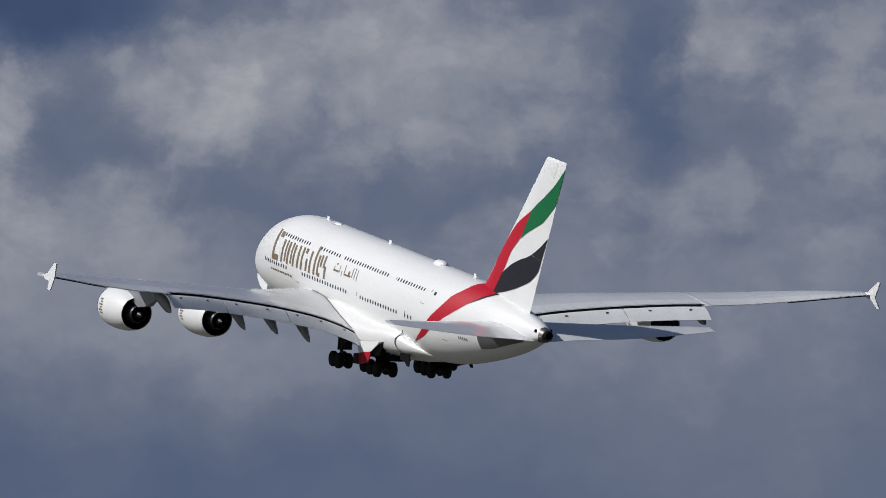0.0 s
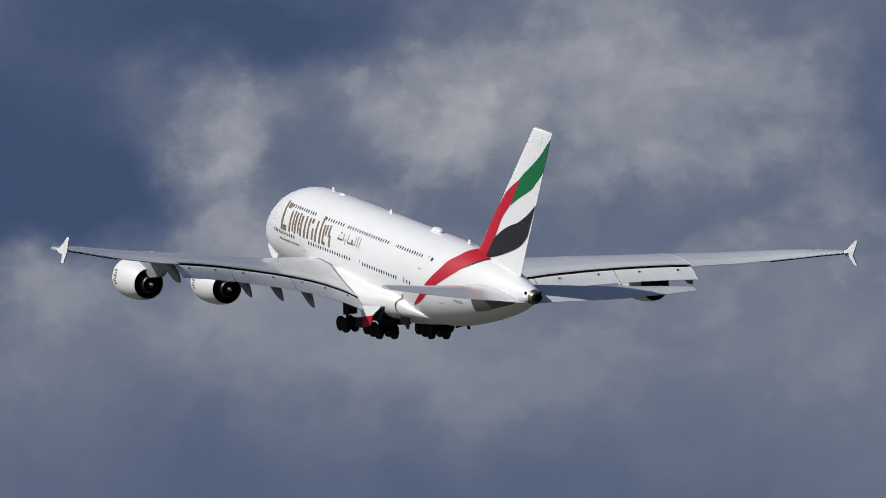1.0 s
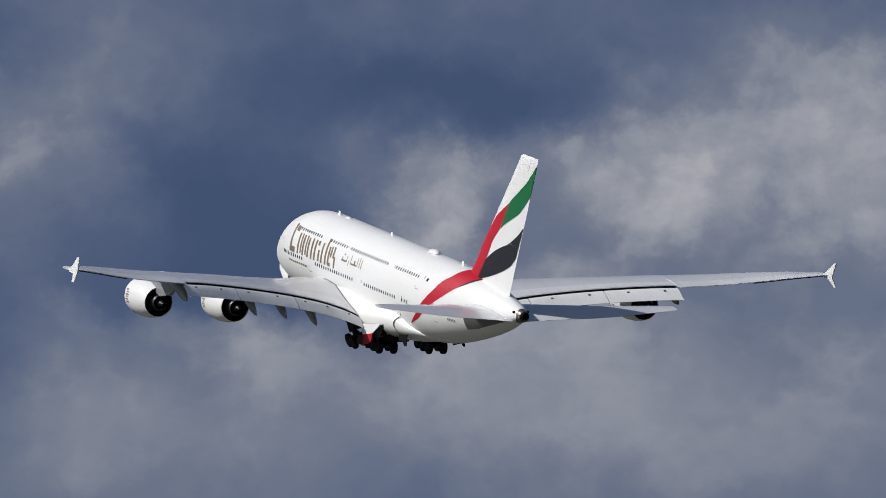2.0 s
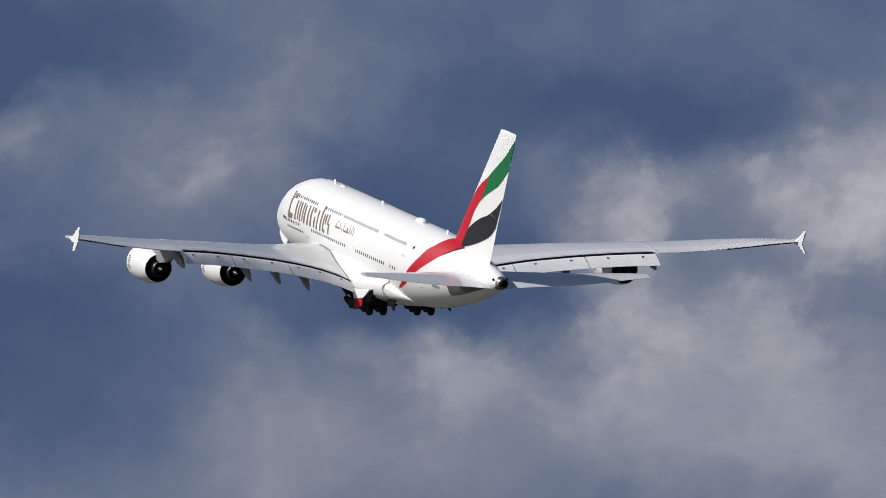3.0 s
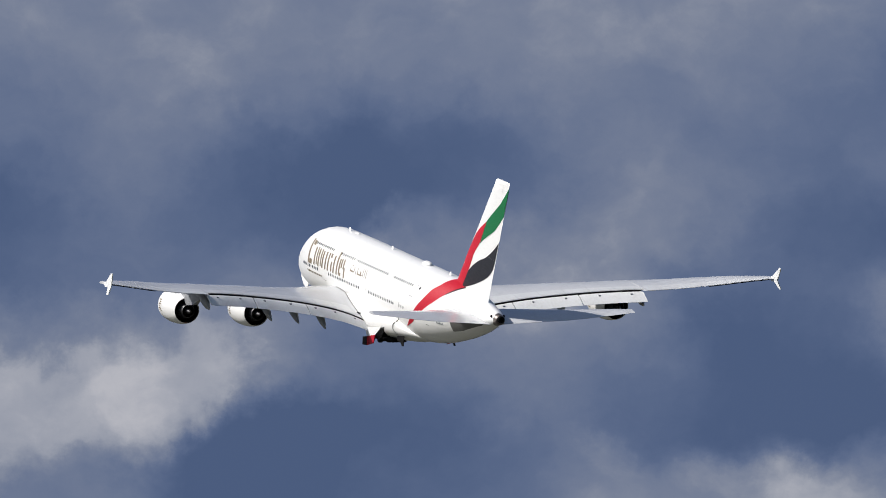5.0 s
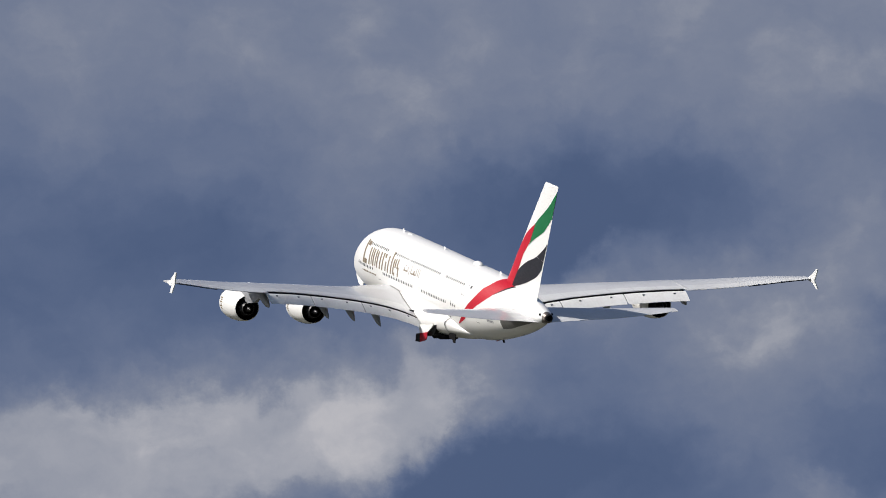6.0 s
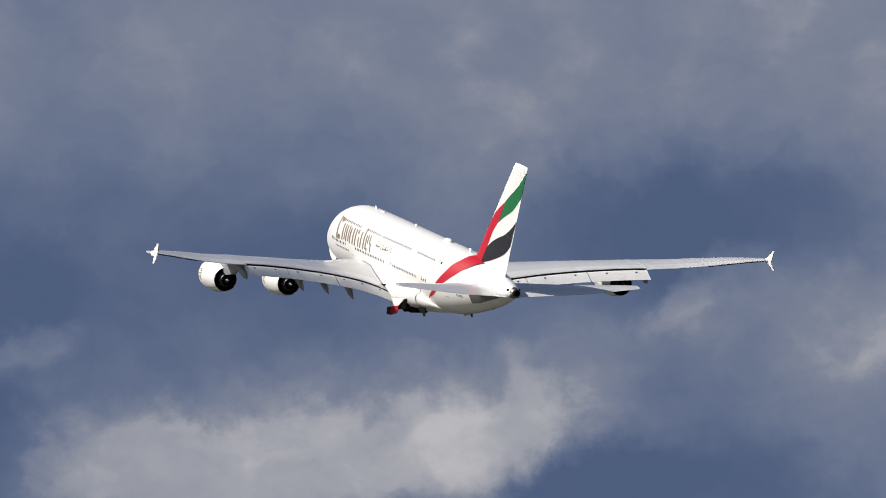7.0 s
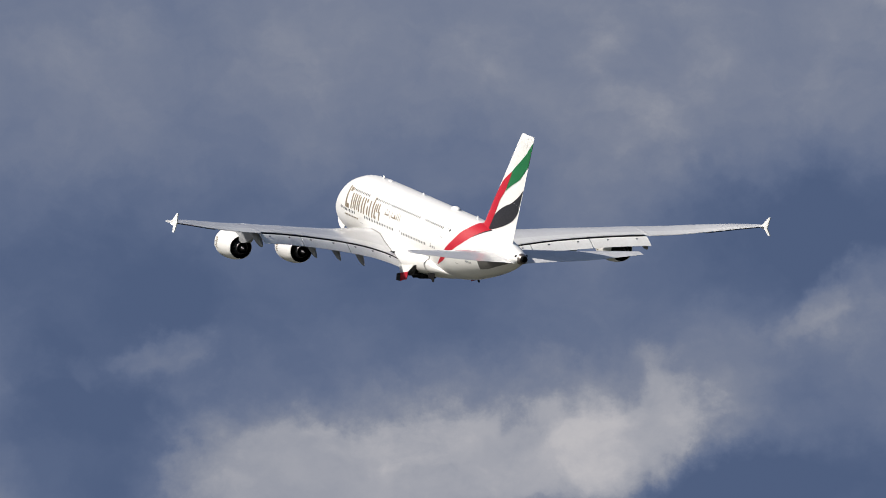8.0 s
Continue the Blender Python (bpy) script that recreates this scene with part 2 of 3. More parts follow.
    bank(-0.98, -0.05, 0.36, 0.24, -0.12)
    bank(0.18, 0.54, 0.50, 0.28, 0.10)
    bank(0.03, 0.34, 0.26, 0.22, 0.04)
    bank(-1.02, 0.14, 0.30, 0.14, -0.06)
    bank(0.10, -0.12, 0.50, 0.12, 0.06)
    bank(-1.10, 0.18, 0.40, 0.30, 0.05)
    bank(-1.05, 0.28, 0.28, 0.24, 0.06)
    bank(-0.52, 0.28, 0.28, 0.50, -0.08)


def PUFFS(bank):
    """The heaps: centre, reach and amount of each."""
    bank(-0.03, 0.18, 0.16, 0.16, 0.72)
    bank(0.37, 0.09, 0.14, 0.18, 0.35)
    bank(0.55, 0.12, 0.44, 0.18, 0.22)
    bank(1.31, 0.05, 0.14, 0.11, 0.70)
    bank(1.23, 0.10, 0.07, 0.08, 0.40)
    bank(1.40, 0.18, 0.10, 0.10, 0.25)
    bank(0.33, 0.20, 0.20, 0.18, 0.14)
    bank(0.04, 0.37, 0.14, 0.10, 0.18)
    bank(0.22, 0.36, 0.08, 0.10, 0.16)
    bank(-1.10, 0.02, 0.09, 0.10, 0.72)
    bank(-1.84, 0.31, 0.36, 0.17, 0.85)
    bank(-1.56, 0.28, 0.28, 0.14, 0.75)
    bank(-1.41, 0.25, 0.16, 0.12, 0.60)
    bank(-2.06, 0.34, 0.24, 0.17, 0.80)
    bank(-1.78, 0.41, 0.20, 0.08, 0.45)
    bank(-2.20, 0.33, 0.10, 0.14, 0.50)
    bank(-1.42, 0.14, 0.13, 0.08, 0.45)
    bank(-1.37, 0.17, 0.09, 0.11, 0.45)
    bank(-2.27, 0.09, 0.11, 0.07, 0.75)
    bank(-2.36, 0.14, 0.12, 0.08, 0.55)
    bank(-2.45, 0.17, 0.11, 0.06, 0.50)
    bank(-2.24, 0.20, 0.08, 0.10, 0.45)
    bank(-1.13, 0.06, 0.07, 0.10, 0.30)
    bank(-1.20, 0.09, 0.09, 0.07, 0.40)
    bank(-1.04, 0.09, 0.10, 0.10, 0.35)
    bank(-0.65, 0.40, 0.11, 0.08, 0.50)
    bank(-0.42, 0.44, 0.20, 0.09, 0.60)
    bank(-0.06, 0.42, 0.18, 0.14, 0.42)
    bank(-0.32, 0.42, 0.12, 0.06, 0.30)


def build_backdrop():
    """The far sky: a shell of cloud round the horizon ahead, 4.7 km off."""
    bm = bmesh.new()
    layer = bm.loops.layers.uv.new("sky")
    r, cols, rows = 4700.0, 72, 60
    grid = []
    for i in range(cols + 1):
        az = radians(48 - 96 * i / cols)
        col = []
        for j in range(rows + 1):
            # carried up to 60 degrees, beyond the view, to dim fill and reflections
            e = radians(-0.02 + 60 * j / rows)
            v = bm.verts.new((-r * math.sin(az) * math.cos(e), r * math.cos(az) * math.cos(e), 1.7 + r * math.sin(e)))
            col.append((v, (0.784 - az * 30.0, 0.441 - (e - radians(4.0)) * 30.0)))
        grid.append(col)
    for i in range(cols):
        for j in range(rows):
            q = (grid[i][j], grid[i][j + 1], grid[i + 1][j + 1], grid[i + 1][j])
            f = bm.faces.new([v for v, _ in q])
            for lp, (_, c) in zip(f.loops, q):
                lp[layer].uv = c
    me = bpy.data.meshes.new("backdrop")
    bm.to_mesh(me)
    bm.free()
    me.materials.append(sky_material())
    tagged(new("backdrop", me), "broken grey clouds drifting over a slate-blue sky", "sky", kind="structure")


def build_ground():
    m = paint("airfield_grass", (0.05, 0.055, 0.045), 0.9, dirt=0.8, scale=0.02, grime=(0.7, 0.55, 0.4))
    bm = bmesh.new()
    bmesh.ops.create_circle(bm, cap_ends=True, segments=96, radius=4900)
    me = bpy.data.meshes.new("ground")
    bm.to_mesh(me)
    bm.free()
    me.materials.append(m)
    tagged(new("ground", me), "flat mown grass of the airfield under the flight path", "ground", kind="structure")


build_backdrop()
build_ground()


# ---------------------------------------------------------------- mesh tools
# the aircraft's own space: x to starboard, y forward, z up; stations are metres aft of the nose
def V(x, aft, z):
    return Vector((x, 35.0 - aft, z))


def part(name, bm, material, parent, label=""):
    bmesh.ops.remove_doubles(bm, verts=bm.verts, dist=1e-5)
    bmesh.ops.recalc_face_normals(bm, faces=bm.faces)
    for f in bm.faces:
        f.smooth = True
    for e in bm.edges:
        if len(e.link_faces) == 2 and e.calc_face_angle(0) > radians(38):
            e.smooth = False
    me = bpy.data.meshes.new(name)
    bm.to_mesh(me)
    bm.free()
    me.materials.append(material)
    ob = new(name, me)
    ob.parent = parent
    return tagged(ob, label)


def loft(bm, rings, cap=True, closed=True):
    vs = [[bm.verts.new(p) for p in r] for r in rings]
    for a, b in zip(vs, vs[1:]):
        k = len(a)
        for i in range(k if closed else k - 1):
            j = (i + 1) % k
            bm.faces.new((a[i], a[j], b[j], b[i]))
    if cap:
        bm.faces.new(vs[0][::-1])
        bm.faces.new(vs[-1])
    return bm


def lathe(bm, profile, x, z, n=40, cap=False):
    """Turns (aft, radius) round an axis along the aircraft."""
    loft(bm, [[V(x + r * math.cos(2 * math.pi * i / n), a, z + r * math.sin(2 * math.pi * i / n)) for i in range(n)] for a, r in profile], cap=cap)
    return bm


def box(bm, lo, hi, bevel=0.0):
    made = bmesh.ops.create_cube(bm, size=1.0)["verts"]
    for v in made:
        v.co = Vector([lo[i] + (v.co[i] + 0.5) * (hi[i] - lo[i]) for i in range(3)])
    if bevel:
        bmesh.ops.bevel(bm, geom=list({e for v in made for e in v.link_edges}), offset=bevel, segments=2, affect="EDGES")
    return bm


def tube(bm, a, b, r, n=12, r2=None):
    a, b = Vector(a), Vector(b)
    q = (b - a).to_track_quat("Z", "Y").to_matrix()
    rings = [[p + q @ Vector((s * math.cos(2 * math.pi * i / n), s * math.sin(2 * math.pi * i / n), 0)) for i in range(n)] for p, s in ((a, r), (b, r if r2 is None else r2))]
    return loft(bm, rings)


def smooth_at(table, a):
    """Catmull-Rom through rows of (station, values...)."""
    k = 0
    while k < len(table) - 2 and a > table[k + 1][0]:
        k += 1
    p1, p2 = table[k], table[k + 1]
    p0, p3 = table[max(k - 1, 0)], table[min(k + 2, len(table) - 1)]
    h = p2[0] - p1[0]
    u = min(max((a - p1[0]) / h, 0), 1)
    out = []
    for i in range(1, len(p1)):
        m1 = (p2[i] - p0[i]) / max(p2[0] - p0[0], 1e-6) * h
        m2 = (p3[i] - p1[i]) / max(p3[0] - p1[0], 1e-6) * h
        out.append((2 * u**3 - 3 * u**2 + 1) * p1[i] + (u**3 - 2 * u**2 + u) * m1 + (3 * u**2 - 2 * u**3) * p2[i] + (u**3 - u**2) * m2)
    return out


# ---------------------------------------------------------------- fuselage
# station, half width, crown, keel
HULL = [(4.6, 0.06, -1.15, -1.27), (4.9, 0.7, -0.5, -1.95), (5.7, 1.33, 0.35, -2.6), (7.3, 2.05, 1.6, -3.2), (9.6, 2.66, 2.9, -3.65), (12.3, 3.16, 3.75, -3.9),
        (15.0, 3.5, 4.24, -4.0), (19.0, 3.57, 4.4, -4.0), (46.0, 3.57, 4.4, -4.0), (50.0, 3.52, 4.4, -3.8), (54.0, 3.3, 4.33, -3.25), (58.0, 2.85, 4.1, -2.4),
        (62.0, 2.25, 3.7, -1.4), (66.0, 1.5, 3.15, -0.2), (69.0, 0.85, 2.62, 0.98), (70.0, 0.5, 2.25, 1.3)]


def hull(a):
    w, top, bot = smooth_at(HULL, a)
    return max(w, 0.03), top, bot, bot + 0.49 * (top - bot)


def side(a, z):
    """Half width of the hull at a station and height."""
    w, top, bot, mid = hull(a)
    h = (top - mid) if z > mid else (mid - bot)
    return w * math.sqrt(max(0.0, 1 - ((z - mid) / h) ** 2))


def hull_ring(a, n=72, grow=0.0):
    w, top, bot, mid = hull(a)
    out = []
    for i in range(n):
        c, s = math.cos(2 * math.pi * i / n), math.sin(2 * math.pi * i / n)
        out.append(V((w + grow) * c, a, mid + ((top - mid if s > 0 else mid - bot) + grow) * s))
    return out


def strip(bm, first, second, place, steps=6):
    """A skin between two lines of (aft, z) points, laid on a surface by place(aft, z)."""
    def along(line, u):
        k = min(int(u), len(line) - 2)
        t = u - k
        p0, p1, p2, p3 = line[max(k - 1, 0)], line[k], line[k + 1], line[min(k + 2, len(line) - 1)]
        return [0.5 * (2 * p1[i] + (p2[i] - p0[i]) * t + (2 * p0[i] - 5 * p1[i] + 4 * p2[i] - p3[i]) * t * t + (3 * p1[i] - p0[i] - 3 * p2[i] + p3[i]) * t**3) for i in (0, 1)]
    n = (len(first) - 1) * steps
    rows = []
    for i in range(n + 1):
        u = i / steps
        a, b = along(first, u), along(second, u)
        rows.append([bm.verts.new(place(a[0] + (b[0] - a[0]) * k / 6, a[1] + (b[1] - a[1]) * k / 6)) for k in range(7)])
    for r, s in zip(rows, rows[1:]):
        for k in range(6):
            bm.faces.new((r[k], r[k + 1], s[k + 1], s[k]))
    return bm


def on_hull(sign, lift=0.02):
    def place(a, z):
        w, top, bot, mid = hull(a)
        z = min(z, top - 0.001)
        x = side(a, z)
        nrm = Vector((x / w**2, 0, (z - mid) / (top - mid if z > mid else mid - bot) ** 2)).normalized()
        return V(sign * (x + lift * nrm.x), a, z + lift * nrm.z)
    return place


plane = tagged(new("airliner"), "white double-deck four-engined airliner climbing, red, green and black tail", "airplane")


def build_fuselage():
    bm = bmesh.new()
    stations = [4.6, 4.66, 4.76] + [4.9 + 0.36 * i for i in range(39)] + [19 + 1.5 * i for i in range(19)] + [46.5 + 0.7 * i for i in range(33)] + [69.6]
    loft(bm, [hull_ring(a) for a in stations], cap=True)
    body = part("fuselage", bm, WHITE, plane, "gloss white fuselage with two rows of windows")
    # tail cone and exhaust of the auxiliary power unit
    bm = bmesh.new()
    z0 = 1.9
    lathe(bm, [(69.25, 0.74), (69.7, 0.62), (70.1, 0.56), (70.2, 0.5), (70.2, 0.36)], 0, z0 - 0.12, 28)
    shell = part("tail_cone_end", bm, HOT, body, "bare heat-stained metal tail cone end")
    bm = bmesh.new()
    lathe(bm, [(70.0, 0.4), (70.5, 0.38), (70.62, 0.35), (70.62, 0.27), (70.36, 0.24), (70.34, 0.02)], 0, z0, 24)
    part("exhaust_pipe", bm, DARK, shell, "dark burnt exhaust pipe")
    for k in (-1, 1):
        bm = bmesh.new()
        bmesh.ops.create_uvsphere(bm, u_segments=12, v_segments=8, radius=0.15, matrix=Matrix.Translation(V(k * 0.72, 69.2, 2.12)))
        part("outflow_port", bm, DARK, body, "dark round port")
    # cabin windows, side by side in groups between the doors
    wb = bmesh.new()
    ring = [(0.12 * math.cos(2 * math.pi * i / 12), 0.185 * math.sin(2 * math.pi * i / 12)) for i in range(12)]
    loft(wb, [[Vector((dx, py, pz)) for py, pz in ring] for dx in (-0.05, 0.02)])
    pane = bpy.data.meshes.new("window")
    wb.to_mesh(pane)
    wb.free()
    pane.materials.append(GLASS)
    for z, spans in ((2.6, ((16.2, 21.9), (24.8, 29.1), (30.4, 40.4), (42.9, 48.9), (51.2, 51.4))), (-0.12, ((12.4, 18.3), (22.2, 32.6), (36.0, 44.4), (46.4, 47.8)))):
        for a0, a1 in spans:
            n = max(1, round((a1 - a0) / 0.6))
            for k in range(n + 1):
                a = a0 + (a1 - a0) * k / n
                for sign in (-1, 1):
                    w = new("window", pane)
                    w.parent = body
                    p = on_hull(sign, 0.0)(a, z)
                    q = on_hull(sign, 1.0)(a, z)
                    w.matrix_local = Matrix.Translation(p) @ (q - p).to_track_quat("X", "Z").to_matrix().to_4x4()
    # cabin doors: thin joint outlines
    for a, z, wd, ht in ((11.2, -0.6, 1.05, 2.0), (20.3, -0.6, 1.05, 2.0), (34.3, -0.6, 1.05, 2.0), (45.4, -0.6, 1.05, 2.0), (23.3, 2.2, 1.05, 1.7), (41.7, 2.2, 1.05, 1.7), (50.0, 2.2, 1.0, 1.6)):
        for sign in (-1, 1):
            bm = bmesh.new()
            t = 0.022
            for p, q in (((a - wd / 2, z), (a - wd / 2 + t, z + ht)), ((a + wd / 2, z), (a + wd / 2 + t, z + ht)), ((a - wd / 2, z), (a + wd / 2, z + t)), ((a - wd / 2, z + ht), (a + wd / 2, z + ht + t))):
                strip(bm, [(p[0], p[1]), (p[0], q[1])], [(q[0], p[1]), (q[0], q[1])], on_hull(sign, 0.012), 5)
            part("door_joint", bm, PALE_JOINT, body)
    # lettering as plain bars
    for sign in (-1, 1):
        lettering(body, sign)
    # red sweep
    for sign in (-1, 1):
        bm = bmesh.new()
        strip(bm, [(47.8, -2.16), (49.9, -0.92), (51.4, 0.33), (53.4, 1.85), (54.4, 2.9), (55.3, 3.55), (55.7, 4.3)],
              [(47.85, -2.2), (50.3, -1.35), (51.9, -0.45), (54.3, 0.85), (56.5, 2.0), (58.1, 3.0), (59.7, 4.02)], on_hull(sign), 8)
        part("red_sweep", bm, RED, body, "red paint sweep from the belly to the fin")
        bm = bmesh.new()
        strip(bm, [(57.0, 2.45), (58.3, 3.2), (59.7, 4.02)], [(57.05, 2.42), (58.8, 3.2), (60.0, 3.93)], on_hull(sign, 0.016))
        part("black_tail", bm, BLACK, body, "thin black edge below the red sweep")
    # wear plates under the tailplane roots
    for sign in (-1, 1):
        bm = bmesh.new()
        strip(bm, [(60.3, 0.95), (62.2, 1.1), (64.0, 1.15), (67.4, 1.3)], [(60.25, -0.95), (62.2, -0.6), (64.0, -0.1), (67.4, 0.85)], on_hull(sign, 0.012))
        part("wear_plate", bm, PLATE, body, "dull grey metal wear plate")
    # latches and small vents
    for a, z, w, h in ((42.4, 2.5, 0.14, 0.2), (50.4, 2.6, 0.14, 0.24), (35.1, -0.1, 0.14, 0.3), (46.3, 0.05, 0.16, 0.22), (49.3, 1.45, 0.8, 0.05), (49.25, 1.45, 0.06, 0.28), (54.0, -1.08, 0.9, 0.05), (20.3, -1.08, 0.9, 0.05)):
        for sign in (-1, 1):
            bm = bmesh.new()
            strip(bm, [(a, z), (a, z + h)], [(a + w, z), (a + w, z + h)], on_hull(sign, 0.013), 4)
            part("latch", bm, LINE, body)
    # aerials and the satellite dome on the crown
    for a in (18.8, 33.5, 53.2):
        bm = bmesh.new()
        loft(bm, [[V(s * 0.05, a - 0.25 + lean, z), V(0, a - 0.4 + lean, z), V(-s * 0.05, a - 0.25 + lean, z), V(0, a + 0.2 + lean * 0.5, z)] for s, lean, z in ((0.8, 0, 4.3), (0.4, 0.15, 4.75))])
        part("blade_aerial", bm, WHITE, body)
    bm = bmesh.new()
    bmesh.ops.create_uvsphere(bm, u_segments=24, v_segments=12, radius=1.0, matrix=Matrix.Translation(V(0, 45.4, 4.42)) @ Matrix.Diagonal((0.5, 1.2, 0.38, 1)))
    part("satellite_dome", bm, WHITE, body, "white radome blister on the crown")
    bm = bmesh.new()
    bmesh.ops.create_uvsphere(bm, u_segments=16, v_segments=8, radius=1.0, matrix=Matrix.Translation(V(0, 21.4, 4.4)) @ Matrix.Diagonal((0.3, 0.7, 0.14, 1)))
    part("beacon", bm, WHITE, body)
    return body


def lettering(body, sign):
    """The large title, its second script, the small line under it and the mark on the tail, as plain slanting bars."""
    lean = 0.12
    def bar(bm, a, z0, z1, w, slant=lean):
        strip(bm, [(a + slant * (z1 - z0), z0), (a, z1)], [(a + w + slant * (z1 - z0), z0), (a + w, z1)], on_hull(sign, 0.016), 8)
    for a, z0, z1, w in ((14.2, 0.15, 2.85, 0.48), (15.0, 2.25, 2.75, 0.75), (15.1, 0.15, 0.7, 0.85), (16.55, 0.2, 2.2, 0.36), (17.35, 0.35, 2.25, 0.3), (17.95, 0.2, 2.2, 0.36), (18.75, 0.35, 2.25, 0.3), (19.35, 0.2, 2.1, 0.36),
                         (20.35, 0.2, 2.2, 0.36), (21.25, 0.2, 2.2, 0.36), (21.95, 1.75, 2.2, 0.45), (22.5, 0.25, 1.35, 0.36), (23.25, 0.2, 2.15, 0.36), (24.25, 0.2, 2.75, 0.38), (25.15, 0.3, 2.05, 0.36), (25.75, 1.1, 2.15, 0.34), (25.6, 0.2, 0.55, 0.5), (26.45, 1.1, 2.2, 0.34), (26.95, 0.2, 1.3, 0.36)):
        bm = bmesh.new()
        bar(bm, a, z0, z1, w * 1.15)
        part("title_bar", bm, GOLD, body)
    for a, z0, z1, w in ((29.0, 1.25, 1.42, 1.3), (29.1, 1.3, 1.7, 0.14), (30.3, 1.3, 1.9, 0.14), (30.9, 1.0, 1.5, 0.14), (31.4, 1.3, 2.1, 0.14), (31.5, 1.2, 1.36, 1.6), (32.4, 1.3, 1.7, 0.35), (33.2, 1.25, 2.1, 0.14), (33.75, 1.2, 2.15, 0.14), (34.3, 1.15, 2.1, 0.14), (29.4, 1.85, 2.0, 0.3)):
        bm = bmesh.new()
        bar(bm, a, z0, z1, w)
        part("script_bar", bm, GOLD, body)
    for k in range(9):
        bm = bmesh.new()
        bar(bm, 14.4 + 0.6 * k, -0.82, -0.62, 0.4)
        part("small_bar", bm, GOLD, body)
    for k in range(5):
        bm = bmesh.new()
        bar(bm, 57.0 + 0.33 * k, -0.55, -0.28, 0.2)
        part("mark_bar", bm, FAIRING, body)


BELLY_ROWS = [(20.0, 2.6, -2.6, -4.05), (22.5, 3.9, -1.9, -4.45), (26.0, 4.45, -1.2, -4.75), (32.0, 4.65, -1.2, -4.85), (38.0, 4.6, -1.6, -4.85), (42.0, 4.2, -1.4, -4.72), (44.6, 3.74, -1.25, -4.5), (46.2, 3.3, -1.75, -4.3), (47.6, 2.76, -2.2, -4.05), (49.0, 2.08, -2.6, -3.8), (52.2, 1.1, -3.1, -3.4)]


def belly_side(a, z):
    """Half width of the belly fairing at a station and height."""
    w, top, bot = smooth_at(BELLY_ROWS, a)
    mid = bot + 0.55 * (top - bot)
    k2 = min(1.0, 0.72 + 0.28 * max(0.0, a - 41.0) / 7.0)
    t = min(1.0, abs(z - mid) / (top - mid if z > mid else mid - bot)) ** (1 / max(0.8, k2))
    return w * max(0.0, 1 - t * t) ** (0.5 * k2)


def build_belly():
    """The fairing that carries the wing and houses the gear, with an open joint round its rear."""
    bm = bmesh.new()
    rings = []
    for i in range(52):
        a = 20.0 + 32.2 * i / 51
        w, top, bot = smooth_at(BELLY_ROWS, a)
        mid, ring = bot + 0.55 * (top - bot), []
        for k in range(56):
            c, s = math.cos(2 * math.pi * k / 56), math.sin(2 * math.pi * k / 56)
            k2 = min(1.0, 0.72 + 0.28 * max(0.0, a - 41.0) / 7.0)
            ring.append(V(w * math.copysign(abs(c) ** k2, c), a, mid + (top - mid if s > 0 else mid - bot) * math.copysign(abs(s) ** max(0.8, k2), s)))
        rings.append(ring)
    loft(bm, rings)
    belly = part("belly_fairing", bm, BELLY, plane, "off-white belly fairing")
    # open joint round the rear of the fairing
    for sign in (-1, 1):
        bm = bmesh.new()
        pts = []
        for k in range(17):
            z = -1.55 - 2.45 * k / 16
            a = 45.5 - 0.65 * math.sin(math.pi * min(1.0, k / 14))
            pts.append((max(belly_side(a, z), side(a, z)) + 0.02, a, z))
        loft(bm, [[V(sign * x, a, z), V(sign * x, a + 0.14, z)] for x, a, z in pts], cap=False, closed=False)
        part("fairing_joint", bm, DARK, belly, "dark open joint")
    return belly


# ---------------------------------------------------------------- wings
# half span, leading edge, rear edge of the fixed wing, height of both, thickness ratio
WING_ROWS = [(2.5, 20.2, 37.2, -2.2, -3.4, 0.115), (4.3, 21.6, 37.6, -2.0, -3.05, 0.115), (6.0, 22.9, 38.1, -1.8, -2.35, 0.112), (9.0, 25.2, 38.8, -1.61, -1.42, 0.108), (13.0, 28.1, 39.7, -1.11, -0.58, 0.105),
             (16.0, 30.2, 40.4, -0.65, -0.10, 0.105), (19.3, 32.5, 41.7, -0.11, 0.42, 0.102), (23.0, 35.2, 43.5, 0.47, 0.95, 0.095), (26.2, 37.5, 45.1, 1.05, 1.30, 0.085)]
OUTER_ROWS = [(26.0, 37.36, 46.2, 1.01, 1.29, 0.074), (30.0, 40.4, 47.1, 1.61, 1.65, 0.088), (34.0, 43.4, 48.3, 2.30, 2.24, 0.10), (37.0, 45.7, 49.6, 2.76, 2.82, 0.10), (39.7, 47.9, 51.0, 3.05, 3.33, 0.09)]


def wing_at(s):
    return smooth_at(WING_ROWS, s)


def foil(x, le, te, zl, zt, tc, n=16, blunt=0.012):
    """An aerofoil ring from the rear edge over the top to the nose and back underneath."""
    c = te - le
    def half(u):
        return tc * c * (1.48 * math.sqrt(u) - 0.63 * u - 1.76 * u**2 + 1.42 * u**3 - 0.51 * u**4) + blunt * u
    out = []
    for i in range(n + 1):
        u = 0.5 + 0.5 * math.cos(math.pi * i / n)
        out.append(V(x, le + c * u, zl + (zt - zl) * u + half(u) * 1.05 + 0.012 * c * math.sin(math.pi * u)))
    for i in range(1, n + 1):
        u = 0.5 - 0.5 * math.cos(math.pi * i / n)
        out.append(V(x, le + c * u, zl + (zt - zl) * u - half(u) * 0.85))
    return out


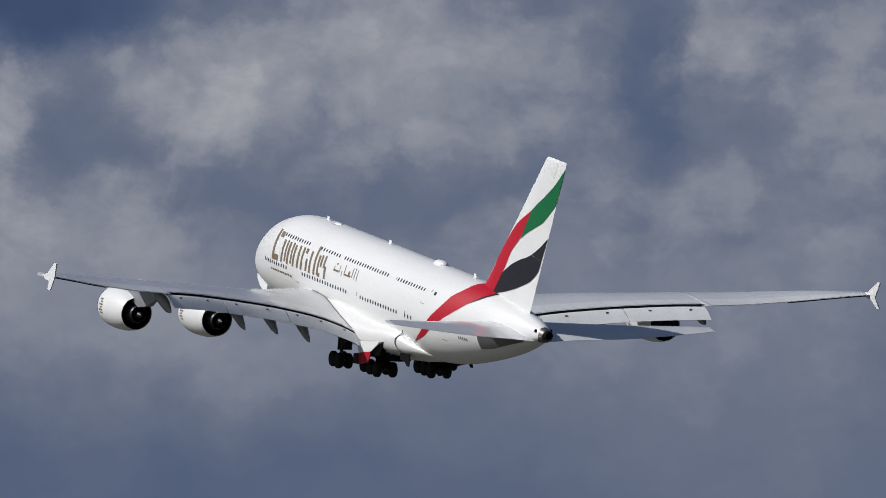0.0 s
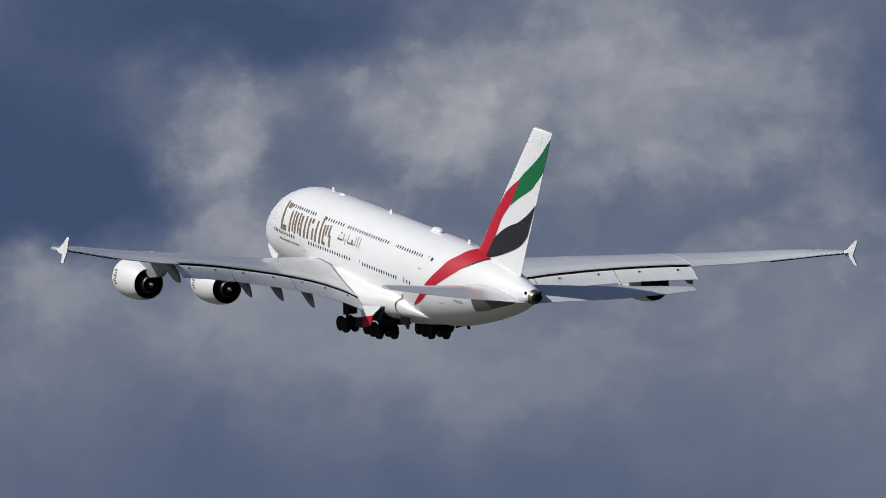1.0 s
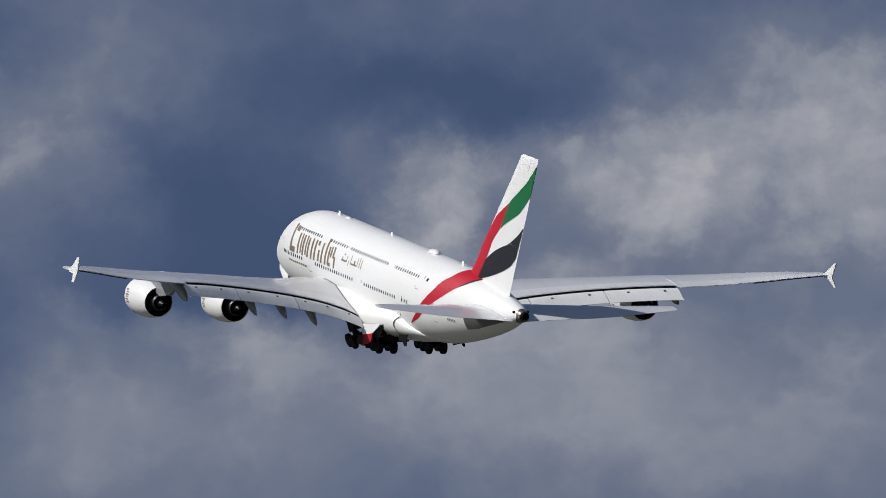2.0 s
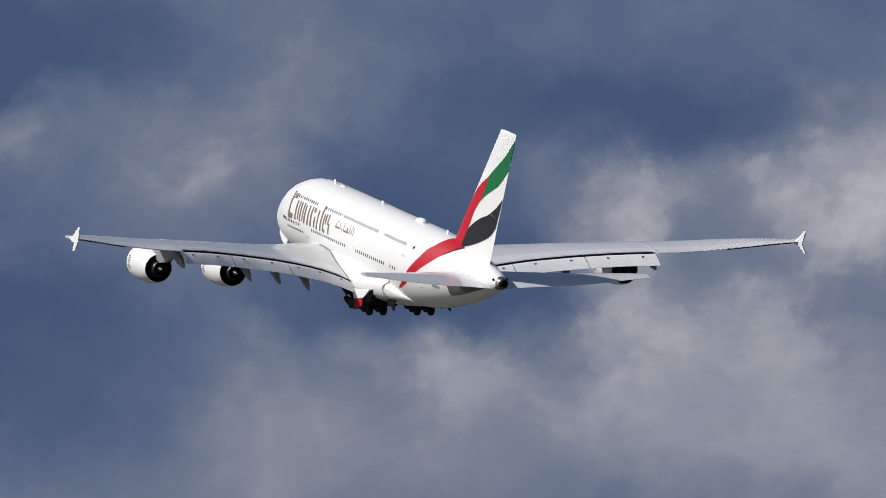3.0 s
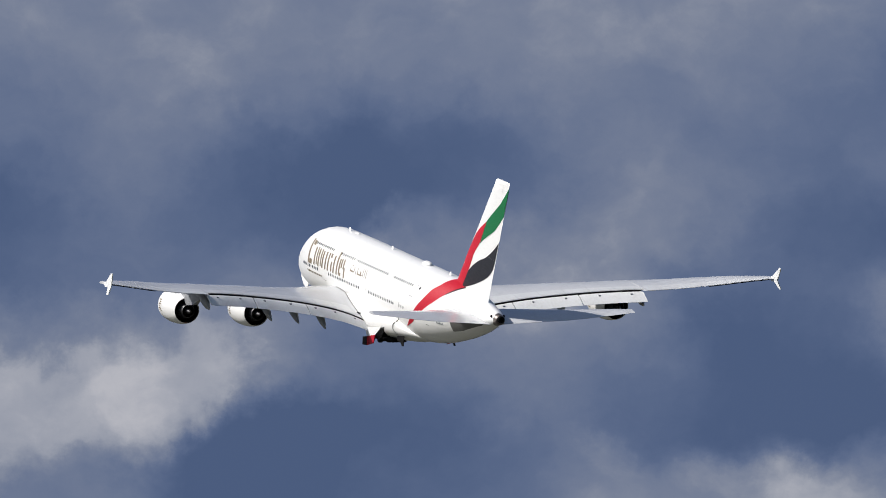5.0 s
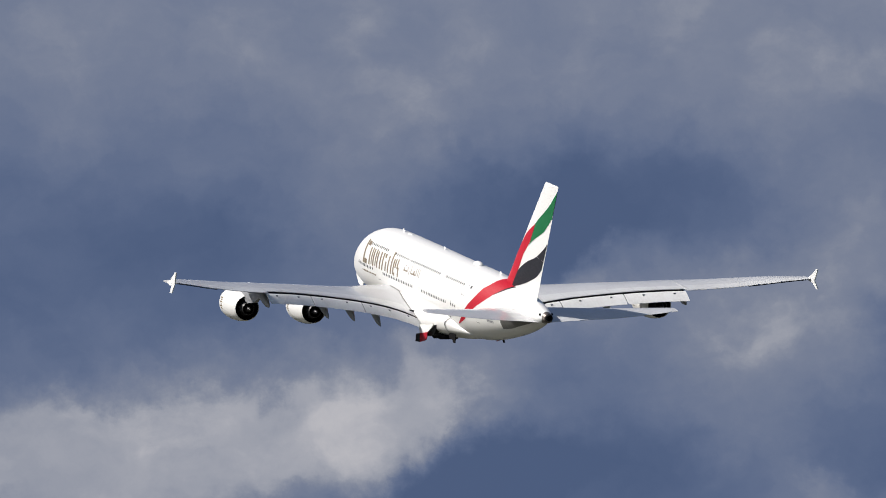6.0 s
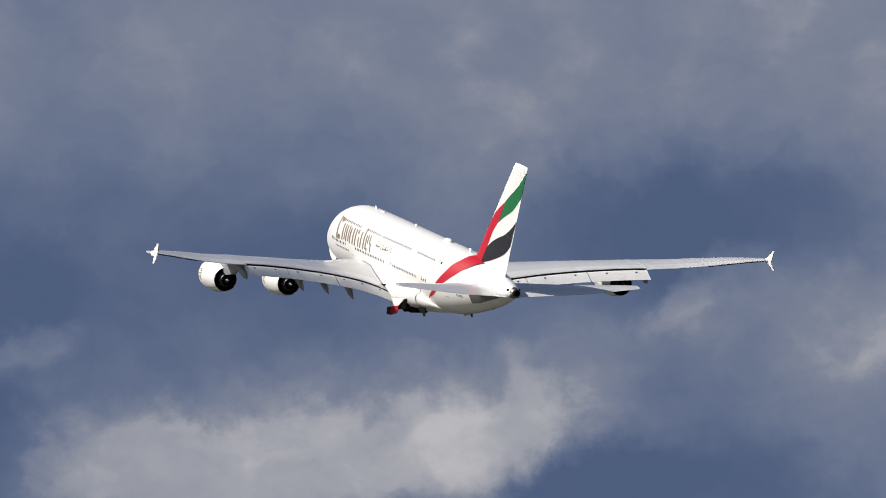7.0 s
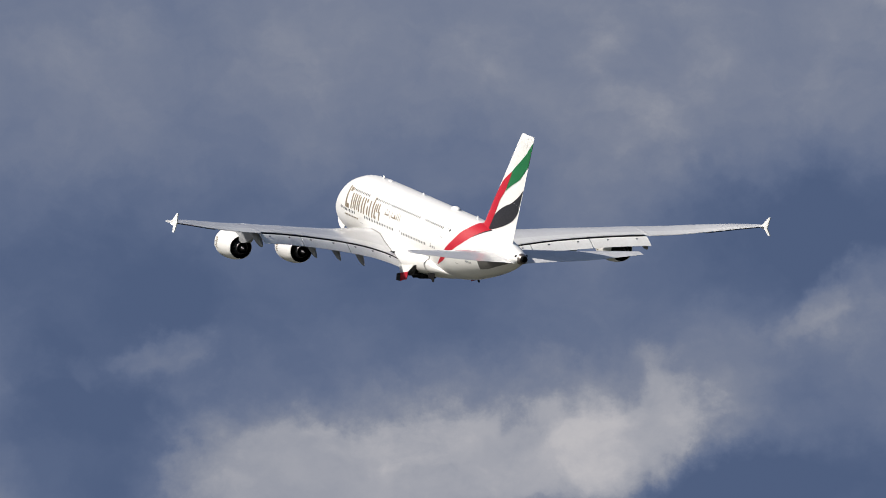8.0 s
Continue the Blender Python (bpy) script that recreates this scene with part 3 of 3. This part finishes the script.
def upper_skin(row, u):
    """Height of the upper skin at a fraction u of the chord."""
    le, te, zl, zt, tc = row
    c = te - le
    half = tc * c * (1.48 * math.sqrt(u) - 0.63 * u - 1.76 * u**2 + 1.42 * u**3 - 0.51 * u**4) + 0.012 * u
    return zl + (zt - zl) * u + half * 1.05 + 0.012 * c * math.sin(math.pi * u)


def flap_edges(s):
    le, te, zl, zt, tc = wing_at(s)
    return te, zt


def build_wing(sign):
    bm = bmesh.new()
    spans = [2.5, 3.4] + [4.3 + 0.99 * i for i in range(23)]
    loft(bm, [foil(sign * s, *wing_at(s)) for s in spans])
    loft(bm, [foil(sign * s, *smooth_at(OUTER_ROWS, s)) for s in [26.08 + 0.6 * i for i in range(22)] + [39.3, 39.62]])
    wing = part("wing", bm, WING, plane, "light grey swept wing")
    # dark rubber seal where the upper skin meets the body
    line = []
    for i in range(34):
        a = 24.5 + 12.6 * i / 33
        for k in range(140):
            s = 2.6 + 0.05 * k
            row = wing_at(s)
            z = upper_skin(row, min(0.99, max(0.02, (a - row[0]) / (row[1] - row[0]))))
            if s >= max(belly_side(a, z), side(a, z)):
                line.append(V(sign * (s + 0.02), a, z + 0.03))
                break
    bm = bmesh.new()
    for p, q in zip(line, line[1:]):
        tube(bm, p, q, 0.055, 6)
    part("root_seal", bm, LINE, wing, "thin dark seal along the wing root")
    # outer fixed rear edge and flaps: chord aft of the fixed wing, drooped for take-off
    for s0, s1 in ((4.6, 12.3), (12.42, 19.4), (19.52, 26.0)):
        bm = bmesh.new()
        rings = []
        for i in range(9):
            s = s0 + (s1 - s0) * i / 8
            te, zt = flap_edges(s)
            rings.append(foil(sign * s, te + 0.16, te + 2.15, zt - 0.2, zt - 1.1, 0.11, 8))
        loft(bm, rings)
        flap = part("flap", bm, FLAP, wing, "pale grey flap, drooped")
        for k in range(2 if s1 - s0 < 7 else 3):
            s = s0 + (s1 - s0) * (k + 0.6) / (2 if s1 - s0 < 7 else 3)
            te, zt = flap_edges(s)
            bm = bmesh.new()
            box(bm, V(sign * s - 0.11, te + 0.9, zt - 0.5), V(sign * s + 0.11, te + 0.74, zt - 0.27))
            part("hinge_cover", bm, FAIRING, flap)
    # cove between wing and flaps: a black strip carries its shade as colour
    bm = bmesh.new()
    loft(bm, [[V(sign * s, te - 0.25, zt - 0.04), V(sign * s, te + 0.16, zt - 0.12), V(sign * s, te + 0.2, zt - 0.32), V(sign * s, te - 0.3, zt - 0.3)] for s in [4.5 + 21.4 * i / 24 for i in range(25)] for te, zt in (flap_edges(s),)])
    part("flap_cove", bm, DARK, wing, "black strip painting the shade in the gap ahead of the flaps")
    # flap track fairings
    for s, tip, low in ((10.3, 41.2, -3.48), (13.9, 42.3, -2.66), (17.6, 43.6, -2.15), (25.9, 46.2, -0.35)):
        te, zt = flap_edges(s)
        bm = bmesh.new()
        rings = []
        for u, w, h in ((0.0, 0.04, 0.05), (0.15, 0.26, 0.28), (0.4, 0.36, 0.5), (0.62, 0.36, 0.62), (0.8, 0.3, 0.55), (0.93, 0.16, 0.3), (1.0, 0.03, 0.05)):
            a = te - 4.0 + (tip - te + 4.0) * u
            z = zt - 0.55 + (low - zt + 0.55) * max(0.0, u - 0.25) ** 1.5 / 0.65
            rings.append([V(sign * s + w * math.cos(2 * math.pi * i / 16), a, z + h * math.sin(2 * math.pi * i / 16)) for i in range(16)])
        loft(bm, rings)
        part("track_fairing", bm, FAIRING, wing, "grey flap track fairing")
    # outer ailerons: thin joints in the rear edge
    for s in (30.3, 33.9, 37.4):
        le, te, zl, zt, tc = smooth_at(OUTER_ROWS, s)
        bm = bmesh.new()
        box(bm, V(sign * s - 0.015, te - 0.02, zt - 0.05), V(sign * s + 0.015, te - 0.9, zt + 0.07))
        part("aileron_joint", bm, LINE, wing)
    # black strip along the outer rear edge, painting in the shade beneath it
    bm = bmesh.new()
    loft(bm, [[V(sign * s, te - 0.10, zt - 0.03), V(sign * s, te + 0.015, zt - 0.02), V(sign * s, te + 0.015, zt - 0.09), V(sign * s, te - 0.10, zt - 0.12)] for s in (33.0, 34.5, 36.0, 37.5, 39.2) for le, te, zl, zt, tc in (smooth_at(OUTER_ROWS, s),)])
    part("aileron_shade", bm, DARK, wing, "black strip standing in for shade under the outer aileron")
    # spoilers and ailerons: panels along the rear of the upper skin, with open joints between them
    # their paler grey also paints in the brighter light on the rear skin
    for s0, s1, rows, u0, u1, name in ([(5.6 + 2.55 * k, 8.05 + 2.55 * k, WING_ROWS, 0.80, 0.985, "spoiler") for k in range(8)]
                                       + [(26.3 + 4.4 * k, 30.6 + 4.4 * k, OUTER_ROWS, 0.72, 0.99, "aileron") for k in range(3)]):
        bm = bmesh.new()
        grid = []
        for i in range(7):
            s = s0 + (s1 - s0) * i / 6
            row = smooth_at(rows, s)
            grid.append([V(sign * s, row[0] + (row[1] - row[0]) * u, upper_skin(row, u) + 0.025) for u in [u0 + (u1 - u0) * j / 6 for j in range(7)]])
        loft(bm, grid, cap=False, closed=False)
        part(name, bm, SPOILER, wing, "pale grey %s panel, closed" % name)
    # wing tip fence
    bm = bmesh.new()
    x = sign * 39.6
    pts = [(49.3, 3.2), (50.5, 3.55), (51.95, 4.5), (52.25, 4.7), (52.68, 4.7), (52.3, 3.75), (52.08, 3.25), (52.32, 2.28), (51.75, 2.22), (51.1, 2.95), (50.2, 2.95)]
    loft(bm, [[V(x + sign * (dx + (z - 3.1) * (-0.5 if z < 3.1 else 0.08)), a, z) for a, z in pts] for dx in (-0.06, 0.06)])
    part("wingtip_fence", bm, WHITE, wing, "white arrow-shaped wingtip fence")
    return wing


# ---------------------------------------------------------------- tail
FIN_LOW, FIN_HIGH = (54.75, 65.9, 3.0), (67.15, 71.45, 17.1)


def fin_side(a, z):
    u = (z - 3.0) / 14.35
    le, te = FIN_LOW[0] + (FIN_HIGH[0] - FIN_LOW[0]) * u, FIN_LOW[1] + (FIN_HIGH[1] - FIN_LOW[1]) * u
    c = te - le
    v = min(max((a - le) / c, 0.0), 1.0)
    return 0.085 * c * (1.48 * math.sqrt(v) - 0.63 * v - 1.76 * v**2 + 1.42 * v**3 - 0.51 * v**4) + 0.02


def build_tail():
    bm = bmesh.new()
    rings = []
    for i in range(16):
        u = i / 15
        z = 2.4 + 14.7 * u
        k = (z - 3.0) / 14.35
        le, te = FIN_LOW[0] + (FIN_HIGH[0] - FIN_LOW[0]) * k, FIN_LOW[1] + (FIN_HIGH[1] - FIN_LOW[1]) * k
        ring = []
        for j in range(20):
            v = 0.5 + 0.5 * math.cos(math.pi * j / 20)
            a = le + (te - le) * v
            ring.append(V(fin_side(a, z) - 0.02, a, z))
        for j in range(20):
            v = 0.5 - 0.5 * math.cos(math.pi * j / 20)
            a = le + (te - le) * v
            ring.append(V(-fin_side(a, z) + 0.02, a, z))
        rings.append(ring)
    # rounded tip
    nose = max(p.y for p in rings[-1])
    for inset, rise, thin in ((0.15, 0.12, 0.85), (0.6, 0.25, 0.4)):
        rings.append([Vector((p.x * thin, min(p.y, nose - inset), p.z + rise)) for p in rings[15]])
    loft(bm, rings)
    fin = part("fin", bm, WHITE, plane, "white tail fin with red, green and black waves")
    def place(sign):
        return lambda a, z: V(sign * (fin_side(a, z) + 0.012), a, z)
    for sign in (-1, 1):
        p = place(sign)
        bm = bmesh.new()
        strip(bm, [(63.5, 9.55), (64.3, 10.85), (65.17, 12.19), (67.69, 13.83), (69.3, 14.95), (71.2, 16.7)], [(63.55, 9.5), (64.3, 9.95), (65.33, 10.44), (67.0, 11.2), (67.9, 11.7), (69.85, 13.35)], p)
        part("green_wave", bm, GREEN, fin, "green wave")
        bm = bmesh.new()
        strip(bm, [(55.2, 3.3), (56.4, 4.9), (57.55, 6.25), (58.85, 7.5), (60.0, 8.7), (61.25, 9.85), (62.45, 10.75), (65.1, 12.15)], [(57.9, 3.3), (59.1, 4.6), (60.25, 6.03), (60.95, 7.0), (61.7, 8.08), (63.0, 9.2), (64.0, 10.3), (65.15, 12.1)], p)
        part("red_wave", bm, RED, fin, "red wave")
        bm = bmesh.new()
        strip(bm, [(60.22, 5.98), (61.9, 6.9), (63.6, 7.6), (65.4, 8.2), (67.4, 9.3), (68.65, 10.25)], [(58.3, 3.7), (60.0, 4.12), (61.55, 4.49), (64.05, 5.27), (65.95, 6.07), (67.2, 7.05)], p)
        part("black_wave", bm, BLACK, fin, "black wave")
        # rudder joints
        bm = bmesh.new()
        strip(bm, [(69.1, 15.6), (69.75, 17.1)], [(69.16, 15.6), (69.8, 17.1)], p, 10)
        strip(bm, [(62.4, 3.7), (62.9, 4.9)], [(62.46, 3.7), (62.96, 4.9)], p, 10)
        strip(bm, [(65.9, 8.3), (67.6, 8.0)], [(65.9, 8.36), (67.6, 8.06)], p, 6)
        part("rudder_joint", bm, PALE_JOINT, fin)
    # tailplanes
    for sign in (-1, 1):
        rows = [(0.6, 60.0, 68.8, 1.2, 1.1, 0.11), (3.0, 61.7, 69.8, 1.55, 1.42, 0.105), (8.0, 65.2, 71.3, 2.05, 1.92, 0.095), (14.3, 69.0, 71.8, 2.72, 2.66, 0.10), (15.3, 69.75, 71.75, 2.8, 2.78, 0.13)]
        bm = bmesh.new()
        loft(bm, [foil(sign * s, *smooth_at(rows, s), n=12) for s in [0.6 + 14.75 * i / 20 for i in range(21)]])
        part("tailplane", bm, WING, plane, "pale grey tailplane")
    return fin


# ---------------------------------------------------------------- engines
def build_engine(x, a, z):
    """A turbofan in its nacelle; a is the station of the inlet lip."""
    bm = bmesh.new()
    lathe(bm, [(a + 1.4, 1.42), (a + 0.5, 1.45), (a + 0.12, 1.52), (a, 1.6), (a + 0.08, 1.68), (a + 0.5, 1.8), (a + 1.3, 1.88), (a + 2.4, 1.88), (a + 3.6, 1.8), (a + 4.7, 1.62), (a + 5.35, 1.46), (a + 5.36, 1.42), (a + 4.2, 1.46), (a + 2.6, 1.4)], x, z, 56)
    eng = part("engine", bm, WHITE, plane, "white turbofan engine with a dark exhaust")
    bm = bmesh.new()
    lathe(bm, [(a + 0.14, 1.53), (a - 0.01, 1.6), (a + 0.1, 1.7), (a + 0.35, 1.765)], x, z, 56)
    part("inlet_lip", bm, METAL, eng, "polished metal inlet lip")
    bm = bmesh.new()
    lathe(bm, [(a + 5.33, 1.43), (a + 3.0, 1.4), (a + 2.9, 0.6)], x, z, 48)
    part("bypass_duct", bm, DARK, eng, "black inside of the fan duct")
    bm = bmesh.new()
    lathe(bm, [(a + 2.9, 1.1), (a + 4.2, 1.12), (a + 5.2, 0.95), (a + 5.9, 0.72), (a + 5.92, 0.67), (a + 5.0, 0.64)], x, z, 40)
    part("core_cowl", bm, SOOT, eng, "dark core cowl")
    bm = bmesh.new()
    lathe(bm, [(a + 4.9, 0.5), (a + 5.5, 0.45), (a + 6.2, 0.25), (a + 6.6, 0.06), (a + 6.62, 0.01)], x, z, 24)
    part("exhaust_plug", bm, SOOT, eng, "burnt metal exhaust cone")
    bm = bmesh.new()
    lathe(bm, [(a + 1.2, 1.45), (a + 1.3, 0.4), (a + 0.7, 0.02)], x, z, 40)
    part("fan", bm, STEEL, eng, "dark fan and spinner")
    # pylon from the cowl into the wing
    s = abs(x)
    le, te, zl, zt, tc = wing_at(s)
    bm = bmesh.new()
    low = z + 0.75
    rings = []
    for u, top, bot, w in ((a + 1.6, z + 1.84, z + 1.5, 0.06), (a + 3.2, z + 2.0, z + 1.3, 0.26), (le - 0.2, zl - 0.12, z + 1.1, 0.34), (le + 1.6, zl - 0.2, low, 0.36), (le + 3.6, zl - 0.35, min(zl - 0.8, low + 0.4), 0.28), (le + 5.2, zl - 0.55, zl - 0.75, 0.08)):
        rings.append([V(x + w, u, bot), V(x + w, u, top), V(x - w, u, top), V(x - w, u, bot)])
    loft(bm, rings)
    part("pylon", bm, FAIRING, eng, "grey engine pylon")
    # owner's mark on the outboard cheek, as bars
    for sign in (-1, 1):
        for k in range(6):
            bm = bmesh.new()
            ring = []
            for t in (0, 1, 2, 3):
                ang = radians(90 + sign * (66 + 7.5 * k + 1.5 * t))
                ring.append([V(x + 1.885 * math.cos(ang), a + 1.0 + (0.2 if k % 2 else 0.0), z + 1.885 * math.sin(ang)), V(x + 1.895 * math.cos(ang), a + 1.6 + 0.1 * (k % 3), z + 1.895 * math.sin(ang))])
            loft(bm, ring, cap=False, closed=False)
            part("mark_bar", bm, GOLD, eng)
    return eng


# ---------------------------------------------------------------- landing gear
def wheel_mesh():
    bm = bmesh.new()
    r, w, n = 0.70, 0.26, 28
    prof = [(-w, 0.34), (-w, 0.52), (-w * 0.85, 0.64), (-w * 0.5, r), (w * 0.5, r), (w * 0.85, 0.64), (w, 0.52), (w, 0.34)]
    loft(bm, [[Vector((u, q * math.cos(2 * math.pi * i / n), q * math.sin(2 * math.pi * i / n))) for i in range(n)] for u, q in prof])
    return bm


TYRE_MESH = None


def build_gear(axles, length, half, pitch):
    """A strut with a bogie of twin wheels; its hinge is at the origin."""
    global TYRE_MESH
    bm = bmesh.new()
    tube(bm, (0, 0, 0.05), (0, 0, -length * 0.55), 0.24, 16)
    tube(bm, (0, 0, -length * 0.5), (0, 0, -length), 0.15, 16)
    tube(bm, (0, 1.0, -0.1), (0, 0.1, -length * 0.55), 0.09, 10)
    tube(bm, (0.35, -0.9, -0.1), (0.05, -0.1, -length * 0.5), 0.08, 10)
    gear = part("landing_gear", bm, STEEL, plane, "dark steel landing gear leg with a bogie, retracting")
    bm = bmesh.new()
    reach = (axles - 1) * 0.5 * pitch
    box(bm, (-0.16, -reach - 0.1, -length - 0.18), (0.16, reach + 0.1, -length + 0.16), 0.05)
    for k in range(axles):
        y = (k - (axles - 1) / 2) * pitch
        tube(bm, (-half - 0.2, y, -length), (half + 0.2, y, -length), 0.1, 10)
    bogie = part("bogie", bm, STEEL, gear, "bogie beam and axles")
    for k in range(axles):
        y = (k - (axles - 1) / 2) * pitch
        for sx in (-1, 1):
            if TYRE_MESH is None:
                w = part("wheel", wheel_mesh(), TYRE, bogie, "black rubber tyre")
                TYRE_MESH = w.data
            else:
                w = new("wheel", TYRE_MESH)
                w.parent = bogie
                w["label"] = "black rubber tyre"
            w.location = (sx * half, y, -length)
    return gear


def panel(name, pts, normal, thick, material, label, parent):
    """A door leaf: a flat outline given some thickness."""
    bm = bmesh.new()
    n = Vector(normal).normalized() * thick
    loft(bm, [[V(*p) for p in pts], [V(*p) + n for p in pts]])
    return part(name, bm, material, parent, label)


def build_gear_doors():
    for sign in (-1, 1):
        panel("nose_gear_door", [(sign * 1.1, 5.9, -2.5), (sign * 1.1, 8.6, -3.2), (sign * 1.2, 8.5, -3.8), (sign * 1.2, 7.7, -3.75), (sign * 1.2, 7.0, -3.5), (sign * 1.15, 6.1, -2.85)], (sign, 0, 0), 0.06, WHITE, "white nose gear door, ajar", plane)
    for sign in (-1, 1):
        x = sign * 4.75
        d = panel("gear_door", [(x, 38.9, -3.6), (x * 0.98, 41.4, -3.3), (x * 0.97, 43.9, -2.85), (x * 0.98, 43.5, -3.25), (x, 42.3, -4.04), (x, 39.65, -4.56)], (sign, 0, 0), 0.09, WHITE, "white main gear door, open", plane)
        panel("warning_panel", [(x, 39.68, -4.57), (x, 42.3, -4.05), (x, 42.1, -4.7), (x, 41.85, -5.07), (x, 39.75, -5.6)], (sign, 0, 0), 0.09, RED, "red lower panel of the gear door", d)
        # turned-in edge of the red panel, coloured dark steel for its shaded side
        panel("door_edge", [(x, 39.66, -4.58), (sign * 5.25, 39.5, -4.66), (sign * 5.27, 39.5, -5.55), (x, 39.72, -5.62)], (0, 1, 0), 0.06, STEEL, "turned-in edge of the gear door, its shade put into a dark colour", d)
        panel("hinge_arm", [(x * 0.9, 40.2, -3.9), (x * 0.9, 43.8, -2.95), (x * 0.88, 43.6, -3.5), (x * 0.88, 42.7, -4.3), (x * 0.9, 41.9, -4.6)], (sign, 0, 0), 0.12, STEEL, "dark hinge arm inside the door", d)
        # no opening here: a black skin on the fairing paints the bay's shade
        bm = bmesh.new()
        edge_line = [(39.4, -4.3), (40.2, -4.1), (41.0, -3.85), (41.7, -3.55), (42.3, -3.42), (42.8, -3.55), (43.2, -3.9), (43.5, -4.3)]
        loft(bm, [[V(sign * (belly_side(a, z + (-4.66 - z) * k / 5) + 0.03), a, z + (-4.66 - z) * k / 5) for k in range(6)] for a, z in edge_line], cap=False, closed=False)
        part("bay_shade_patch", bm, DARK, plane, "black patch on the belly painting the dark mouth of the gear bay")
        # solid black outline in place of the bay's dark interior and linkage
        outline = [(36.9, -4.3), (36.9, -5.3), (38.3, -5.12), (38.9, -4.9), (39.9, -4.92), (40.5, -5.08), (41.0, -4.98), (41.5, -4.78), (42.6, -4.86), (43.5, -4.74), (44.3, -4.55), (44.3, -4.2)]
        panel("bay_shade_block", [(sign * 1.7, a, z) for a, z in outline], (sign, 0, 0), 1.7, DARK, "solid black block standing in for the shaded gear bay and its linkage", plane)
        panel("gear_door", [(sign * 3.0, 44.9, -3.7), (sign * 2.9, 46.9, -3.55), (sign * 3.05, 47.2, -4.62), (sign * 3.05, 46.7, -4.66), (sign * 3.05, 46.2, -4.32), (sign * 3.05, 45.1, -4.3)], (sign, 0, 0), 0.08, DARK, "dark body gear door, open", plane)


build_fuselage()
build_belly()
for sgn in (-1, 1):
    build_wing(sgn)
build_tail()
for ex, ea, ez in ((-25.7, 32.3, -1.8), (-14.9, 25.0, -3.3), (14.9, 25.0, -3.3), (25.7, 32.3, -1.8)):
    build_engine(ex, ea, ez)
build_gear_doors()
wing_gears = [build_gear(2, 2.45, 0.46, 1.25) for _ in range(2)]
for sgn, leg in zip((-1, 1), wing_gears):
    bm = bmesh.new()
    a, b = sorted((sgn * 0.42, -sgn * 1.0))
    box(bm, (a, -0.04, -1.55), (b, 0.04, 0.1), 0.03)
    box(bm, (a + 0.15, -0.1, -1.2), (b - 0.15, -0.04, -0.9), 0.02)
    box(bm, (a + 0.15, -0.1, -0.5), (b - 0.15, -0.04, -0.3), 0.02)
    part("leg_door", bm, STEEL, leg, "dark door plate on the leg")
body_gears = [build_gear(3, 2.6, 0.76, 1.5) for _ in range(2)]


def motions():
    walk(plane, AIRCRAFT_ROWS)
    for sign, gear in zip((-1, 1), wing_gears):
        rows = []
        for t, swing, rise in ((0, 0, 0), (0.5, 2, 0), (1.0, 6, 0), (1.5, 13, 0), (3.0, 40, 0), (3.5, 50, 0), (4.0, 60, 0), (5.5, 82, 0), (6.5, 86, 0), (8.0, 86, 0)):
            p = V(sign * 5.1, 36.3, -3.3 + rise)
            rows.append((t, pose(p.x, p.y, p.z, 0, sign * swing, 0)))
        walk(gear, rows)
    for sign, gear in zip((-1, 1), body_gears):
        rows = []
        for t, swing, rise in ((0, 0, 0), (0.5, 0, 0.02), (1.0, 0, 0.07), (1.5, 1, 0.2), (3.0, 4, 0.52), (3.5, 6, 0.72), (4.0, 8, 0.97), (5.5, 12, 1.9), (6.5, 12, 2.3), (8.0, 12, 2.3)):
            p = V(sign * 2.63, 39.2, -3.3 + rise)
            rows.append((t, pose(p.x, p.y, p.z, swing, 0, 0)))
        walk(gear, rows)


AIRCRAFT_ROWS = [
    (0.0, pose(-4.50, 1517.04, 103.63, 12.36, -0.31, 23.09)),
    (0.5, pose(-15.52, 1554.26, 108.73, 12.26, -0.95, 23.06)),
    (1.0, pose(-26.76, 1592.93, 113.89, 12.14, -1.33, 23.01)),
    (1.5, pose(-38.00, 1631.26, 118.85, 12.13, -1.09, 22.91)),
    (3.0, pose(-72.03, 1750.37, 135.50, 13.00, -1.28, 22.40)),
    (3.5, pose(-83.35, 1790.38, 140.92, 12.90, -1.85, 22.31)),
    (4.0, pose(-94.70, 1830.25, 146.35, 12.80, -2.20, 22.38)),
    (5.5, pose(-128.52, 1944.05, 162.61, 13.02, -1.93, 23.10)),
    (6.0, pose(-140.84, 1981.95, 167.84, 13.10, -1.91, 23.46)),
    (6.5, pose(-151.35, 2020.72, 173.26, 13.24, -1.35, 23.84)),
    (7.0, pose(-162.86, 2059.11, 178.94, 13.38, -1.04, 24.34)),
    (7.5, pose(-173.86, 2095.09, 184.50, 13.51, -1.04, 24.85)),
    (8.0, pose(-184.78, 2129.35, 189.79, 13.37, -1.39, 25.35)),
]

motions()
